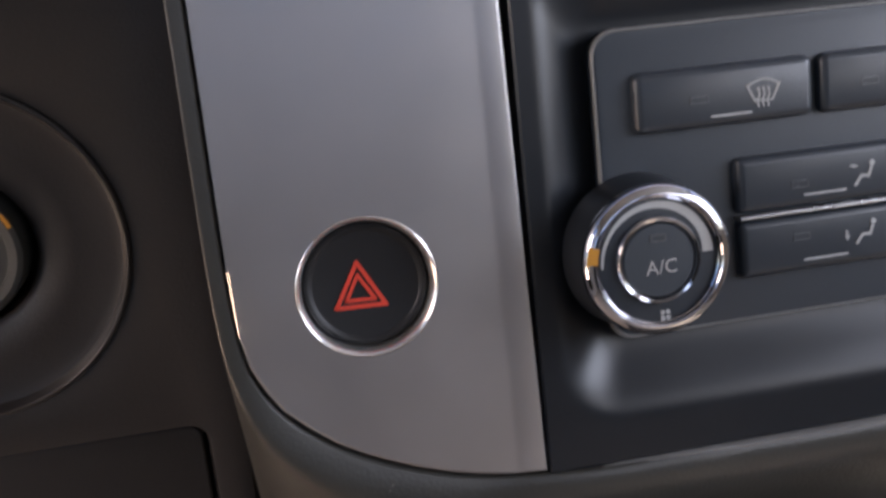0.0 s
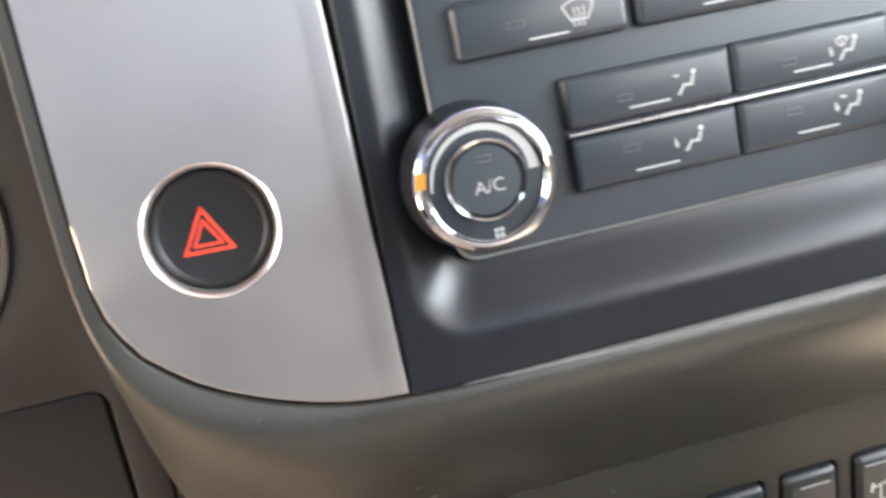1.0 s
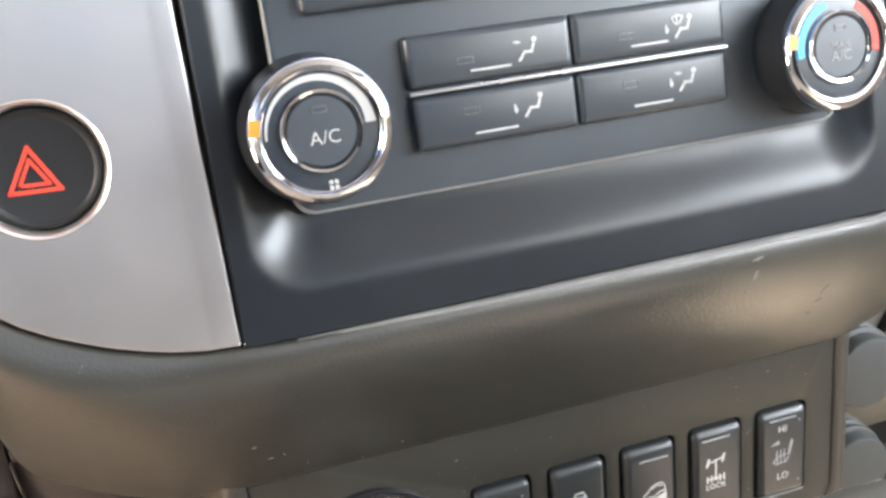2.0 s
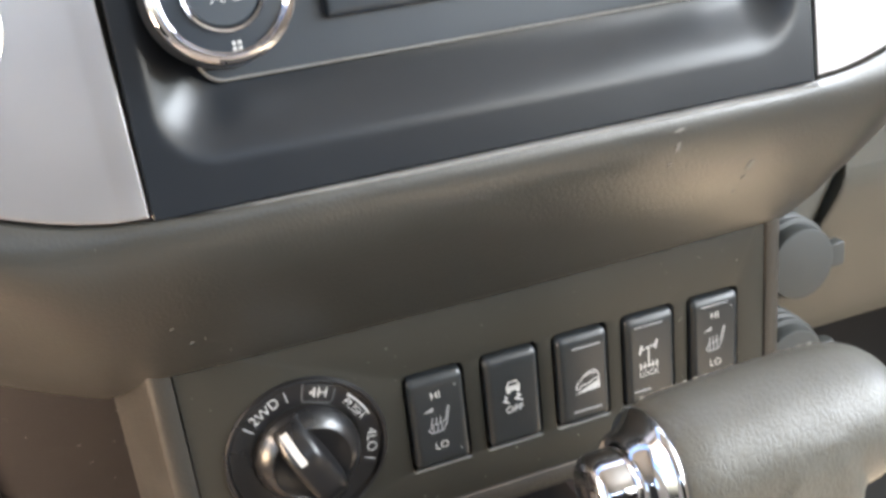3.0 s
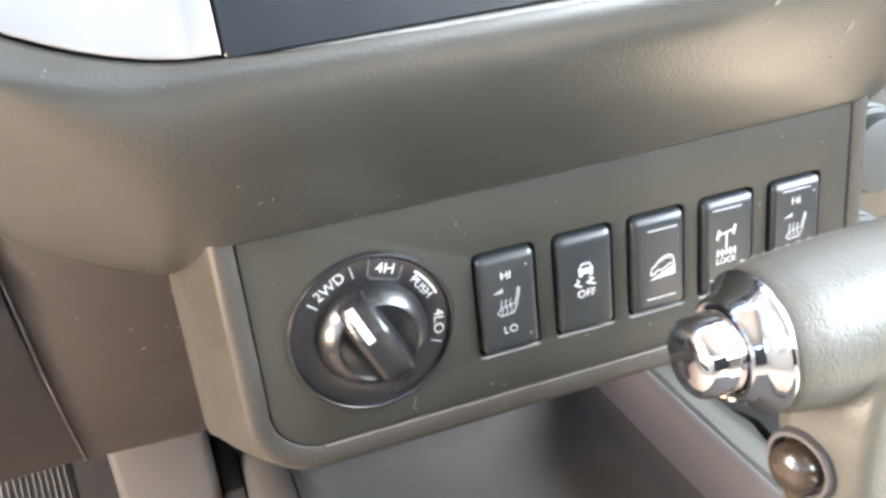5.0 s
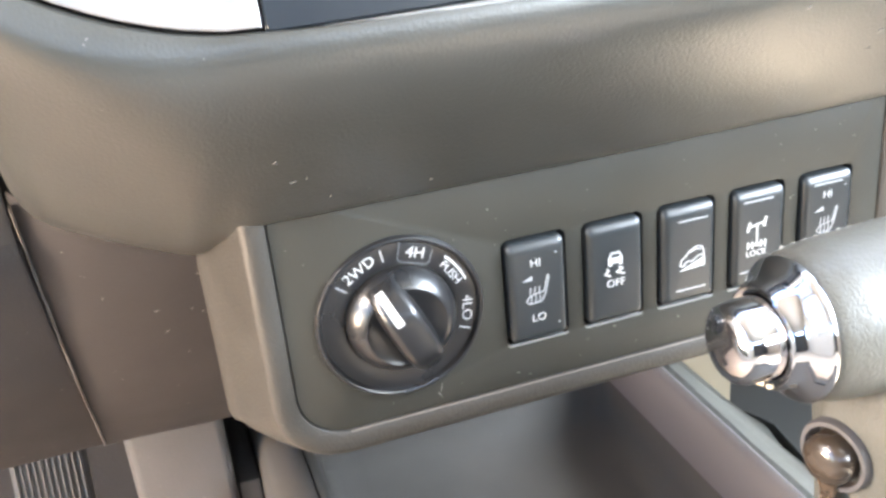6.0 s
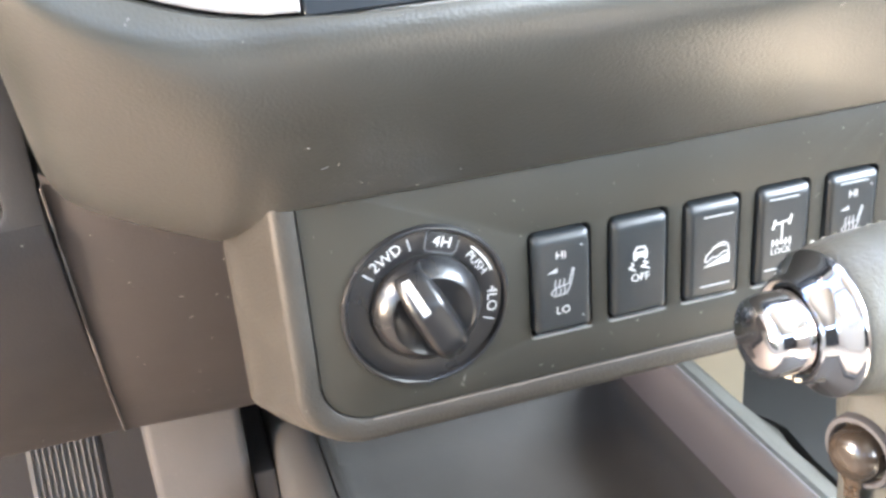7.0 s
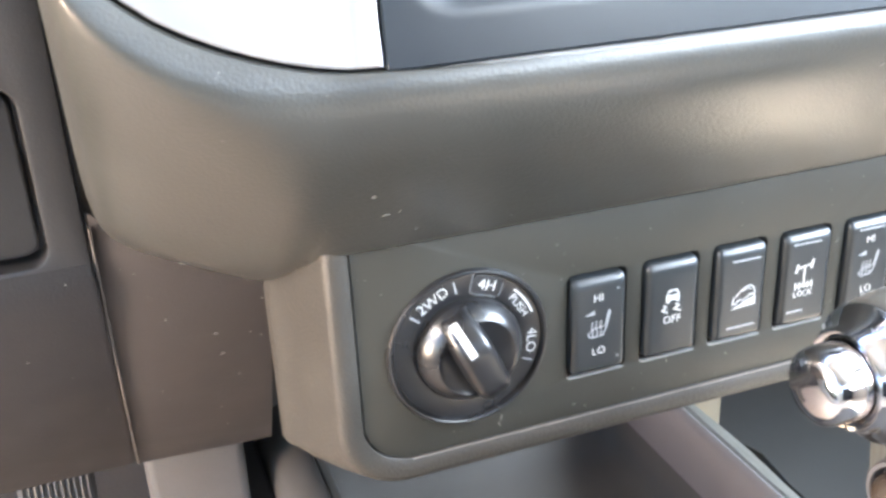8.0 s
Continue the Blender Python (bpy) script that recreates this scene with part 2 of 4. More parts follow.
def ring_points(cu, cv, r, n=48):
    return [(cu + r * math.cos(2 * math.pi * i / n), cv + r * math.sin(2 * math.pi * i / n)) for i in range(n)]


def prism(bm, points, y, height=0.00025):
    """A flat raised shape of the print: its outline in (u, v) on the surface at y."""
    a = [bm.verts.new((u, y, v)) for u, v in points]
    b = [bm.verts.new((u, y - height, v)) for u, v in points]
    n = len(points)
    bm.faces.new(b)
    for i in range(n):
        j = (i + 1) % n
        bm.faces.new((a[i], a[j], b[j], b[i]))


def stroke(bm, line, width, y, closed=False):
    """Raised print along a line of (u, v)."""
    pts = list(line) + ([line[0]] if closed else [])
    for (u0, v0), (u1, v1) in zip(pts, pts[1:]):
        du, dv = u1 - u0, v1 - v0
        d = math.hypot(du, dv) or 1e-9
        du, dv = du / d * width / 2, dv / d * width / 2
        prism(bm, [(u0 - du - dv, v0 - dv + du), (u0 - du + dv, v0 - dv - du), (u1 + du + dv, v1 + dv - du), (u1 + du - dv, v1 + dv + du)], y)


def dot(bm, u, v, r, y, n=12):
    prism(bm, ring_points(u, v, r, n), y)


def arc_band(bm, cu, cv, r0, r1, a0, a1, y, n=28, taper=0.0):
    """A raised band of print along an arc, its width growing from taper of itself to the whole."""
    rows = []
    for i in range(n + 1):
        f = i / n
        a = radians(a0 + (a1 - a0) * f)
        w = (r1 - r0) * (taper + (1 - taper) * f) if taper else (r1 - r0)
        c, d = math.cos(a), math.sin(a)
        rows.append([(cu + (r1 - w) * c, y, cv + (r1 - w) * d), (cu + (r1 - w) * c, y - 0.00025, cv + (r1 - w) * d), (cu + r1 * c, y - 0.00025, cv + r1 * d), (cu + r1 * c, y, cv + r1 * d)])
    loft(bm, rows, True, True)


def lettering(body, size, u, v, y, mat, parent, turn=0.0, name="lettering", bold=0.0):
    """Raised letters of the built-in font, centred on (u, v)."""
    cu = bpy.data.curves.new("letters", "FONT")
    cu.body, cu.size, cu.align_x, cu.align_y = body, size, "CENTER", "CENTER"
    cu.extrude, cu.resolution_u, cu.offset = 0.00008, 3, bold - 0.00004
    tmp = bpy.data.objects.new("letters", cu)
    scene.collection.objects.link(tmp)
    me = bpy.data.meshes.new_from_object(tmp.evaluated_get(bpy.context.evaluated_depsgraph_get()))
    bpy.data.objects.remove(tmp)
    bpy.data.curves.remove(cu)
    me.materials.clear()
    me.materials.append(mat)
    me.transform(pose(u, y - 0.00012, v) @ pose(0, 0, 0, 0, -turn, 0) @ pose(0, 0, 0, 90, 0, 0))
    ob = new(name, me)
    ob.parent = parent
    return ob


# ---- cabin shell ----
REAR = -1.95                     # inner face of the cabin's rear wall


def cabin_side(name, x, out, front, label):
    """A side of the cabin with its front opening and the rear window."""
    bm = bmesh.new()
    outer = [(REAR - 0.06, 0.0), (0.75, 0.0), (0.75, 0.62), (-0.25, 1.22), (REAR - 0.06, 1.22)]
    holes = [front, [(-1.80, 0.62), (-1.14, 0.62), (-1.14, 1.13), (-1.66, 1.13)]]
    edges = []
    for ring in (outer, *holes):
        vs = [bm.verts.new((x, a, b)) for a, b in ring]
        edges += [bm.edges.new((p, q)) for p, q in zip(vs, vs[1:] + vs[:1])]
    bmesh.ops.triangle_fill(bm, edges=edges, use_beauty=True, use_dissolve=False)
    made = bmesh.ops.extrude_face_region(bm, geom=bm.faces[:])
    bmesh.ops.translate(bm, vec=(out, 0, 0), verts=[v for v in made["geom"] if isinstance(v, bmesh.types.BMVert)])
    return tagged(part(name, bm, M_CLOTH, None, label), category="wall", kind="structure")


# unseen sides; the right front opening is cut short against sun on the mat
cabin_side("wall_left", -0.78, -0.06, [(-0.62, 0.10), (0.24, 0.10), (0.30, 0.70), (-0.28, 1.13), (-0.62, 1.13)], "unseen beige lined cabin side with an open doorway and a window")
cabin_side("wall_right", 0.78, 0.06, [(-1.00, 0.60), (0.00, 0.60), (0.00, 0.94), (-0.28, 1.13), (-1.00, 1.13)], "unseen beige lined cabin side, its two openings cut for the light")
tagged(part("ceiling", box(-0.84, 0.84, REAR - 0.06, -0.02, 1.22, 1.26, 0.01), M_HEAD, None, "light grey headliner over the cabin"), category="ceiling", kind="structure")
# unseen wall, its opening set high to steer the silver panels' reflection
tagged(part("wall_rear", plate([(-0.78, 0.0), (0.78, 0.0), (0.78, 1.22), (-0.78, 1.22)], [rrect(-0.58, 0.58, 1.04, 1.20, 0.04)], REAR, REAR - 0.06), M_LINING, None, "unseen dark grey rear wall of the cabin, its opening placed for the lamp"), category="wall", kind="structure")
tagged(part("floor", box(-0.78, 0.78, REAR, 0.75, -0.05, 0.0, 0.0), M_CARPET, None, "taupe carpet on the cabin floor"), category="floor", kind="structure")
tagged(part("wall_firewall", box(-0.78, 0.78, 0.42, 0.46, 0.0, 0.70, 0.0), M_LINING, None, "dark carpeted firewall behind the pedals"), category="wall", kind="structure")

# ---- dashboard body ----
XH = -0.0036                     # middle of the climate unit
STACK = pose(0, -0.045, 0.5005, -math.degrees(math.atan(0.13)), 0, 0)
TOP = 0.205                      # height of the stack above its lower edge

# outline of the left silver panel in the plane of the stack, from its upper left corner down and round
SILVER = [(-0.2018, TOP), (-0.2018, 0.150), (-0.2018, 0.100), (-0.2018, 0.072), (-0.2012, 0.054), (-0.1995, 0.045), (-0.1965, 0.0385), (-0.1925, 0.032),
          (-0.1865, 0.0262), (-0.1795, 0.0205), (-0.1719, 0.0160), (-0.1640, 0.0122), (-0.1567, 0.0092), (-0.1485, 0.0064), (-0.1407, 0.0043), (-0.1308, 0.0025), (-0.1213, 0.0022)]


def stack_point(u, v, d=0.0):
    """A point of the stack's plane in the world; d is its depth behind the plane."""
    return STACK @ Vector((u, d, v))


dashboard = thing("dashboard", "dark grey grained plastic lower dashboard with rounded fascia", "dashboard")


def fascia():
    """The rounded shroud: from the outline of the stack outwards, down and back to its lower lip."""
    lip = [(-0.2065, 0.070, 0.705), (-0.2065, 0.060, 0.650), (-0.2068, 0.052, 0.590), (-0.2070, 0.047, 0.540), (-0.2070, 0.044, 0.500), (-0.2068, 0.042, 0.475), (-0.2062, 0.041, 0.457), (-0.2048, 0.040, 0.441),
           (-0.2000, 0.038, 0.4325), (-0.1910, 0.036, 0.4270), (-0.1800, 0.0345, 0.4222), (-0.1690, 0.036, 0.4160), (-0.1590, 0.0375, 0.4110), (-0.1520, 0.039, 0.4075), (-0.1470, 0.039, 0.4065), (-0.1395, 0.018, 0.4190), (-0.1332, -0.0016, 0.4290)]
    rim = [(u - 0.0008 if i < 4 else u - 0.0006, v - (0.0 if i < 4 else 0.0009)) for i, (u, v) in enumerate(SILVER)]
    left = list(zip(rim, lip))
    front = [((-0.1213 + (0.1141 + 0.0) * f, 0.0), (-0.1332 + 0.1332 * f, -0.0020, 0.4290 - 0.0008 * f)) for f in [i / 8 for i in range(1, 9)]]
    half = left + front
    mirror = [((2 * XH - u, v), (-x, y, z)) for (u, v), (x, y, z) in reversed(half[:-1])]
    stations = half + mirror
    n = len(stations)
    loops = []
    for i, ((u, v), b) in enumerate(stations):
        (u0, v0), (u1, v1) = stations[max(i - 2, 0)][0], stations[min(i + 2, n - 1)][0]
        tu, tv = u1 - u0, v1 - v0
        d = math.hypot(tu, tv)
        out = Vector((tv / d, -tu / d)) * -1.0
        if out.y > 0.05 or (abs(out.y) < 0.05 and out.x * (1 if u > 0 else -1) < 0):
            out = -out
        side = abs(out.x)
        a = 0.0048 * side + 0.020 * (1 - side)
        ledge = 0.0005 - 0.0020 * min(1.0, max(0.0, (0.126 - abs(u - XH)) / 0.012))
        p0 = stack_point(u, v, ledge)
        back = stack_point(u, v, 0.010)
        p1 = stack_point(u + out.x * a, v + out.y * a, ledge - 0.0065 * (1 - side))
        p3 = Vector(b)
        inward = min(1.0, max(0.0, (0.205 - abs(p3.x)) / 0.075))
        low = Vector((p3.x, -0.006 - 0.014 * inward, p3.z + 0.044 - 0.022 * inward))
        high = p3 + Vector((0, -0.055, 0.006))
        p2 = low.lerp(high, side ** 2)
        row = [back, back.lerp(p0, 0.86)]
        ridge = 1 + 18 * min(1.0, side * 1.15) ** 2
        for k in range(23):
            t = k / 22
            b = [(1 - t) ** 3, 3 * t * (1 - t) ** 2 * ridge, 3 * t * t * (1 - t), t ** 3]
            row.append((b[0] * p0 + b[1] * p1 + b[2] * p2 + b[3] * p3) / sum(b))
        row.append(p3 + Vector((0, 0.006, 0.003)))
        loops.append(row)
    bm = bmesh.new()
    loft(bm, loops, closed=False)
    ob = part("fascia", bm, M_FASCIA, dashboard, "rounded charcoal grained plastic fascia", 60)
    mod = ob.modifiers.new("smooth", "SUBSURF")
    mod.levels = mod.render_levels = 1
    return ob


fascia()


def lit_worn_edge():
    """The worn upper edge of the fascia under the climate unit, of uneven width, its highlight painted pale."""
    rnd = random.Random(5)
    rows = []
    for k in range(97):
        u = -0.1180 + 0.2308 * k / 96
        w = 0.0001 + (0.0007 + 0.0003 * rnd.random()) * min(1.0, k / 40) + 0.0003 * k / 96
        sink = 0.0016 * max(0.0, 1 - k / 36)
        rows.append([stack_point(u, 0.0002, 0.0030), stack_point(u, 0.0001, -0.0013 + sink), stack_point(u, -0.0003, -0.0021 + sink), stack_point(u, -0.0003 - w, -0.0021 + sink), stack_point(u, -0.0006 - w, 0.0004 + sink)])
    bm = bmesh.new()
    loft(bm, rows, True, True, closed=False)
    part("lit_worn_edge", bm, M_WORN_LIT, dashboard, "pale worn edge under the climate unit, highlight painted in")


lit_worn_edge()


def side_panel(s):
    """The plain panel under the lip, falling back towards the footwell, with a turned edge on either side."""
    top = [(-0.2064, 0.0390, 0.4455), (-0.1955, 0.0378, 0.4345), (-0.1800, 0.0370, 0.4280), (-0.1640, 0.0378, 0.4195), (-0.1475, 0.0405, 0.4115)]
    low = [(-0.2082, 0.1340, 0.2795), (-0.195, 0.1337, 0.2795), (-0.178, 0.1333, 0.2790), (-0.162, 0.1328, 0.2785), (-0.1425, 0.132, 0.2785)]
    bm = bmesh.new()
    rows = []
    for k in range(9):
        f = k / 8
        rows.append([(s * (a[0] + (b[0] - a[0]) * f), a[1] + (b[1] - a[1]) * f - 0.006 * math.sin(math.pi * f), a[2] + (b[2] - a[2]) * f) for a, b in zip(top, low)])
    rows.append([(x, y + 0.004, z - 0.003) for x, y, z in rows[-1]])
    rows.append([(x, y + 0.03, z + 0.004) for x, y, z in rows[-1]])
    rows = [[(r[0][0], r[0][1] + 0.004, r[0][2])] + r + [(r[-1][0], r[-1][1] + 0.004, r[-1][2])] for r in rows]
    loft(bm, rows, closed=False)
    part("side_panel", bm, M_SIDE if s > 0 else M_RIGHT_LIT, dashboard, "dull brown grey plastic panel with dust specks" if s > 0 else "plastic panel beside the socket, paler grey for the daylight")


side_panel(1)
side_panel(-1)


def panel_edge():
    """The edge of the side panel along its seam, its highlight painted as a pale strip."""
    rnd = random.Random(3)
    rows = []
    for k in range(33):
        f = k / 32
        x, y, z = -0.2068 - 0.0018 * f, 0.0382 + 0.0944 * f - 0.006 * math.sin(math.pi * f), 0.4400 - 0.1602 * f
        w = 0.0003 + 0.0004 * rnd.random()
        rows.append([(x - 0.0001, y + 0.003, z), (x - 0.0001, y - 0.0004, z), (x + w * 0.5, y - 0.0009, z), (x + w, y - 0.0004, z), (x + w + 0.0002, y + 0.001, z)])
    bm = bmesh.new()
    loft(bm, rows, True, True, closed=False)
    part("seam_edge", bm, M_LIT_EDGE, dashboard, "edge along the seam, its highlight painted pale")


panel_edge()


def knee_panel(s, holes):
    """The wide lower dash beside the stack: an upright face with openings, then a face falling back."""
    bm = plate([(-0.76, 0.419), (-0.2082, 0.419), (-0.2082, 0.72), (-0.76, 0.72)], holes, 0.060, 0.0445, 0.0015)
    for v in bm.verts:
        v.co.x *= s
    part("knee_panel", bm, M_KNEE if s > 0 else M_RIGHT_LIT, dashboard, "dark blue grey plastic knee panel" if s > 0 else "plastic dash face, paler grey for the daylight")
    bm = bmesh.new()
    loops = []
    for y, z in ((0.050, 0.4248), (0.0443, 0.4245), (0.0443, 0.4215), (0.0450, 0.416), (0.0480, 0.409), (0.058, 0.392), (0.085, 0.350), (0.118, 0.303), (0.137, 0.279), (0.142, 0.2750), (0.150, 0.2755), (0.17, 0.2805)):
        w = 0.2082 + 0.0010 * max(0.0, (0.42 - z)) / 0.14
        loops.append([(s * -0.76, y, z), (s * -0.5, y, z), (s * -(w + 0.002), y, z), (s * -w, y + 0.0015, z), (s * -w, y + 0.012, z)])
    loft(bm, loops, closed=False)
    part("lower_panel", bm, M_SIDE if s > 0 else M_RIGHT_LIT, dashboard, "brown grey plastic panel above the pedals" if s > 0 else "plastic panel under the glovebox, paler grey for the daylight")


IGN = (-0.2935, 0.563)
knee_panel(1, [ring_points(*IGN, 0.0572, 64), rrect(-0.37, -0.2215, 0.4262, 0.4900, 0.007)])
knee_panel(-1, [])

part("dash_top", box(-0.78, 0.78, 0.0, 0.55, 0.705, 0.74, 0.012, 3), M_KNEE, dashboard, "dark dashboard top")

part("pocket_lid", slab(-0.3685, -0.2240, 0.4285, 0.4880, 0.0625, 0.0505, 0.006, 0.0012), M_KNEE, dashboard, "dark compartment lid set into the knee panel")

# ignition switch in its dish
ign = thing("ignition_switch", "round ignition switch in a dark dished surround", "switch", pose(IGN[0], 0.0445, IGN[1]))
part("surround", lathe([(0.0585, 0.002), (0.0578, -0.0006), (0.0571, -0.0011), (0.0565, -0.0011), (0.0560, -0.0006), (0.0557, 0.0010), (0.0546, 0.0036), (0.0515, 0.0046), (0.040, 0.0046), (0.030, 0.0052), (0.027, 0.0075), (0.024, 0.027)], 72), M_KNEE, ign, "dark dish with a worn bright rim")
part("lock", lathe([(0.024, 0.027), (0.024, 0.0045), (0.0232, 0.002), (0.0215, 0.001), (0.019, 0.0015), (0.0185, 0.0025), (0.0, 0.0025)], 48), M_CAP, ign, "grey lock cylinder face")
bm = bmesh.new()
arc_band(bm, 0, 0, 0.0218, 0.0232, 20, 75, 0.0012)
part("marker", bm, M_ORANGE, ign, "orange edge mark")
bm = bmesh.new()
stroke(bm, [(0.0, -0.008), (0.0, 0.008)], 0.0022, 0.0023)
part("keyhole", bm, M_BLACK, ign, "black key slot")


# ---- silver panels ----
def trim_panel(s, holes, label):
    t = thing("trim_panel", label, "trim", STACK, "silver panels beside the climate unit")
    shape = SILVER + [(-0.1230, 0.120), (-0.1236, TOP)]
    if s < 0:
        shape = [(2 * XH - u, v) for u, v in reversed(shape)]
    bm = plate(shape, holes, 0.006, 0.0, 0.0009)
    inner = XH - s * (XH + 0.1306)
    for k in range(4):
        bmesh.ops.bisect_plane(bm, geom=bm.verts[:] + bm.edges[:] + bm.faces[:], plane_co=(inner + s * 0.0007 * k, 0, 0), plane_no=(1, 0, 0))
    for v in bm.verts:
        v.co.y -= 0.10 * max(0.0, s * (v.co.x - inner) - 0.0010)
    part("panel", bm, M_SILVER, t, "", 14)
    return t


HAZ = (-0.1659, 0.0627)
trim_panel(1, [ring_points(*HAZ, 0.0184, 64)], "silver metallic plastic panel with a round hole for the hazard button")
trim_panel(-1, [], "silver metallic plastic panel catching bright daylight")

hazard = thing("hazard_button", "round black hazard button with a red triangle", "button", STACK @ pose(HAZ[0], 0, HAZ[1]))
part("ring", lathe([(0.0193, 0.0006), (0.0192, -0.0002), (0.0189, -0.0004), (0.0186, -0.0002), (0.0180, 0.0007), (0.0176, 0.0018), (0.0174, 0.0030), (0.0173, 0.010)], 96), M_SATIN, hazard, "bright chamfer round the button")
part("cap", lathe([(0.0170, 0.010), (0.0170, 0.0048), (0.0167, 0.0040), (0.0158, 0.0036), (0.0151, 0.0038), (0.0146, 0.0043), (0.0120, 0.0046), (0.0, 0.0048)], 72), M_BLACK, hazard, "black round button cap with a dished face")
for corners, w in ((((-0.0086, -0.0058), (0.0049, -0.0062), (-0.0018, 0.0062)), 0.0011), (((-0.0057, -0.0041), (0.0021, -0.0043), (-0.0020, 0.0027)), 0.00095)):
    bm = bmesh.new()
    stroke(bm, corners, w, 0.0046, True)
    part("triangle", bm, M_RED, hazard, "red warning triangle outline")

# ---- climate unit ----
climate = thing("climate_control", "black climate control unit with two chrome-ringed knobs and rows of buttons", "control panel", STACK)


def climate_bezel():
    """The raised frame, which falls in softly to the recessed middle."""
    o = (-0.1204, 0.1132, 0.0006, TOP)
    i = (-0.0984, 0.0925, 0.0368, 0.1230)
    bm = bmesh.new()
    loops = [at_depth(rrect(*o, 0.001, 8), 0.008), at_depth(rrect(*o, 0.001, 8), 0.0004), at_depth(rrect(o[0] + 0.0006, o[1] - 0.0006, o[2] + 0.0006, o[3] - 0.0006, 0.001, 8), -0.0002), at_depth(rrect(o[0] + 0.0014, o[1] - 0.0014, o[2] + 0.0014, o[3] - 0.0014, 0.001, 8), -0.0002)]
    f0 = (-0.1150, 0.1078, 0.0130, 0.150)
    loops.append(at_depth(rrect(f0[0] - 0.001, f0[1] + 0.001, f0[2] - 0.001, f0[3] + 0.001, 0.0185, 8), -0.0002))
    for k in range(17):
        f = k / 16
        box4 = [a + (b - a) * f for a, b in zip(f0, i)]
        ease = 1 - (1 - f) ** 2 * (1 + 2 * f) if f > 0.5 else 3 * f * f - 2 * f ** 3
        loops.append(at_depth(rrect(*box4, 0.018 + (0.007 - 0.018) * f, 8), -0.0002 + 0.0076 * ease))
    loops.append(at_depth(rrect(*i, 0.007, 8), 0.010))
    loft(bm, loops)
    part("bezel", bm, M_BEZEL, climate, "satin black frame")
    part("insert", slab(i[0] + 0.0005, i[1] - 0.0005, i[2] + 0.0005, i[3] - 0.0005, 0.010, 0.0014, 0.0066, 0.0005), M_INSERT, climate, "blue black recessed face")
    # edge highlight round the insert, put into a pale thin ring
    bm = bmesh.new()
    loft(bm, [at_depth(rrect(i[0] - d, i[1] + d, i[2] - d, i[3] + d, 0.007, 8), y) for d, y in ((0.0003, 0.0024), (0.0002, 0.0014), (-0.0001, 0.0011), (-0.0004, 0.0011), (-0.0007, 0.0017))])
    part("insert_edge", bm, M_WORN_LIT, climate, "thin edge round the recessed face, highlight painted in")


climate_bezel()
BY = -0.0022      # front of the buttons
FACE = 0.0014     # face of the middle


def seat_icon(bm, u, v, kind):
    """A seated figure, its head at (u, v), with arrows of air."""
    dot(bm, u, v, 0.00085, BY)
    stroke(bm, [(u - 0.0003, v - 0.0014), (u - 0.0011, v - 0.0036), (u - 0.0034, v - 0.0034), (u - 0.0052, v - 0.0058)], 0.0008, BY)
    if kind in ("face", "both"):
        stroke(bm, [(u - 0.0066, v - 0.0002), (u - 0.0048, v - 0.0004)], 0.0005, BY)
        dot(bm, u - 0.0056, v - 0.0004, 0.0007, BY, 3)
    if kind in ("feet", "both", "screen"):
        stroke(bm, [(u - 0.0085, v - 0.0020), (u - 0.0083, v - 0.0042)], 0.0006, BY)
        dot(bm, u - 0.0083, v - 0.0034, 0.0007, BY, 8)
    if kind == "screen":
        stroke(bm, [(u - 0.0064, v + 0.0002), (u - 0.0044, v + 0.0009), (u - 0.0024, v + 0.0004), (u - 0.0036, v - 0.0016), (u - 0.0054, v - 0.0017)], 0.00045, BY, True)
        stroke(bm, [(u - 0.0046, v + 0.0002), (u - 0.0045, v - 0.0020)], 0.0005, BY)


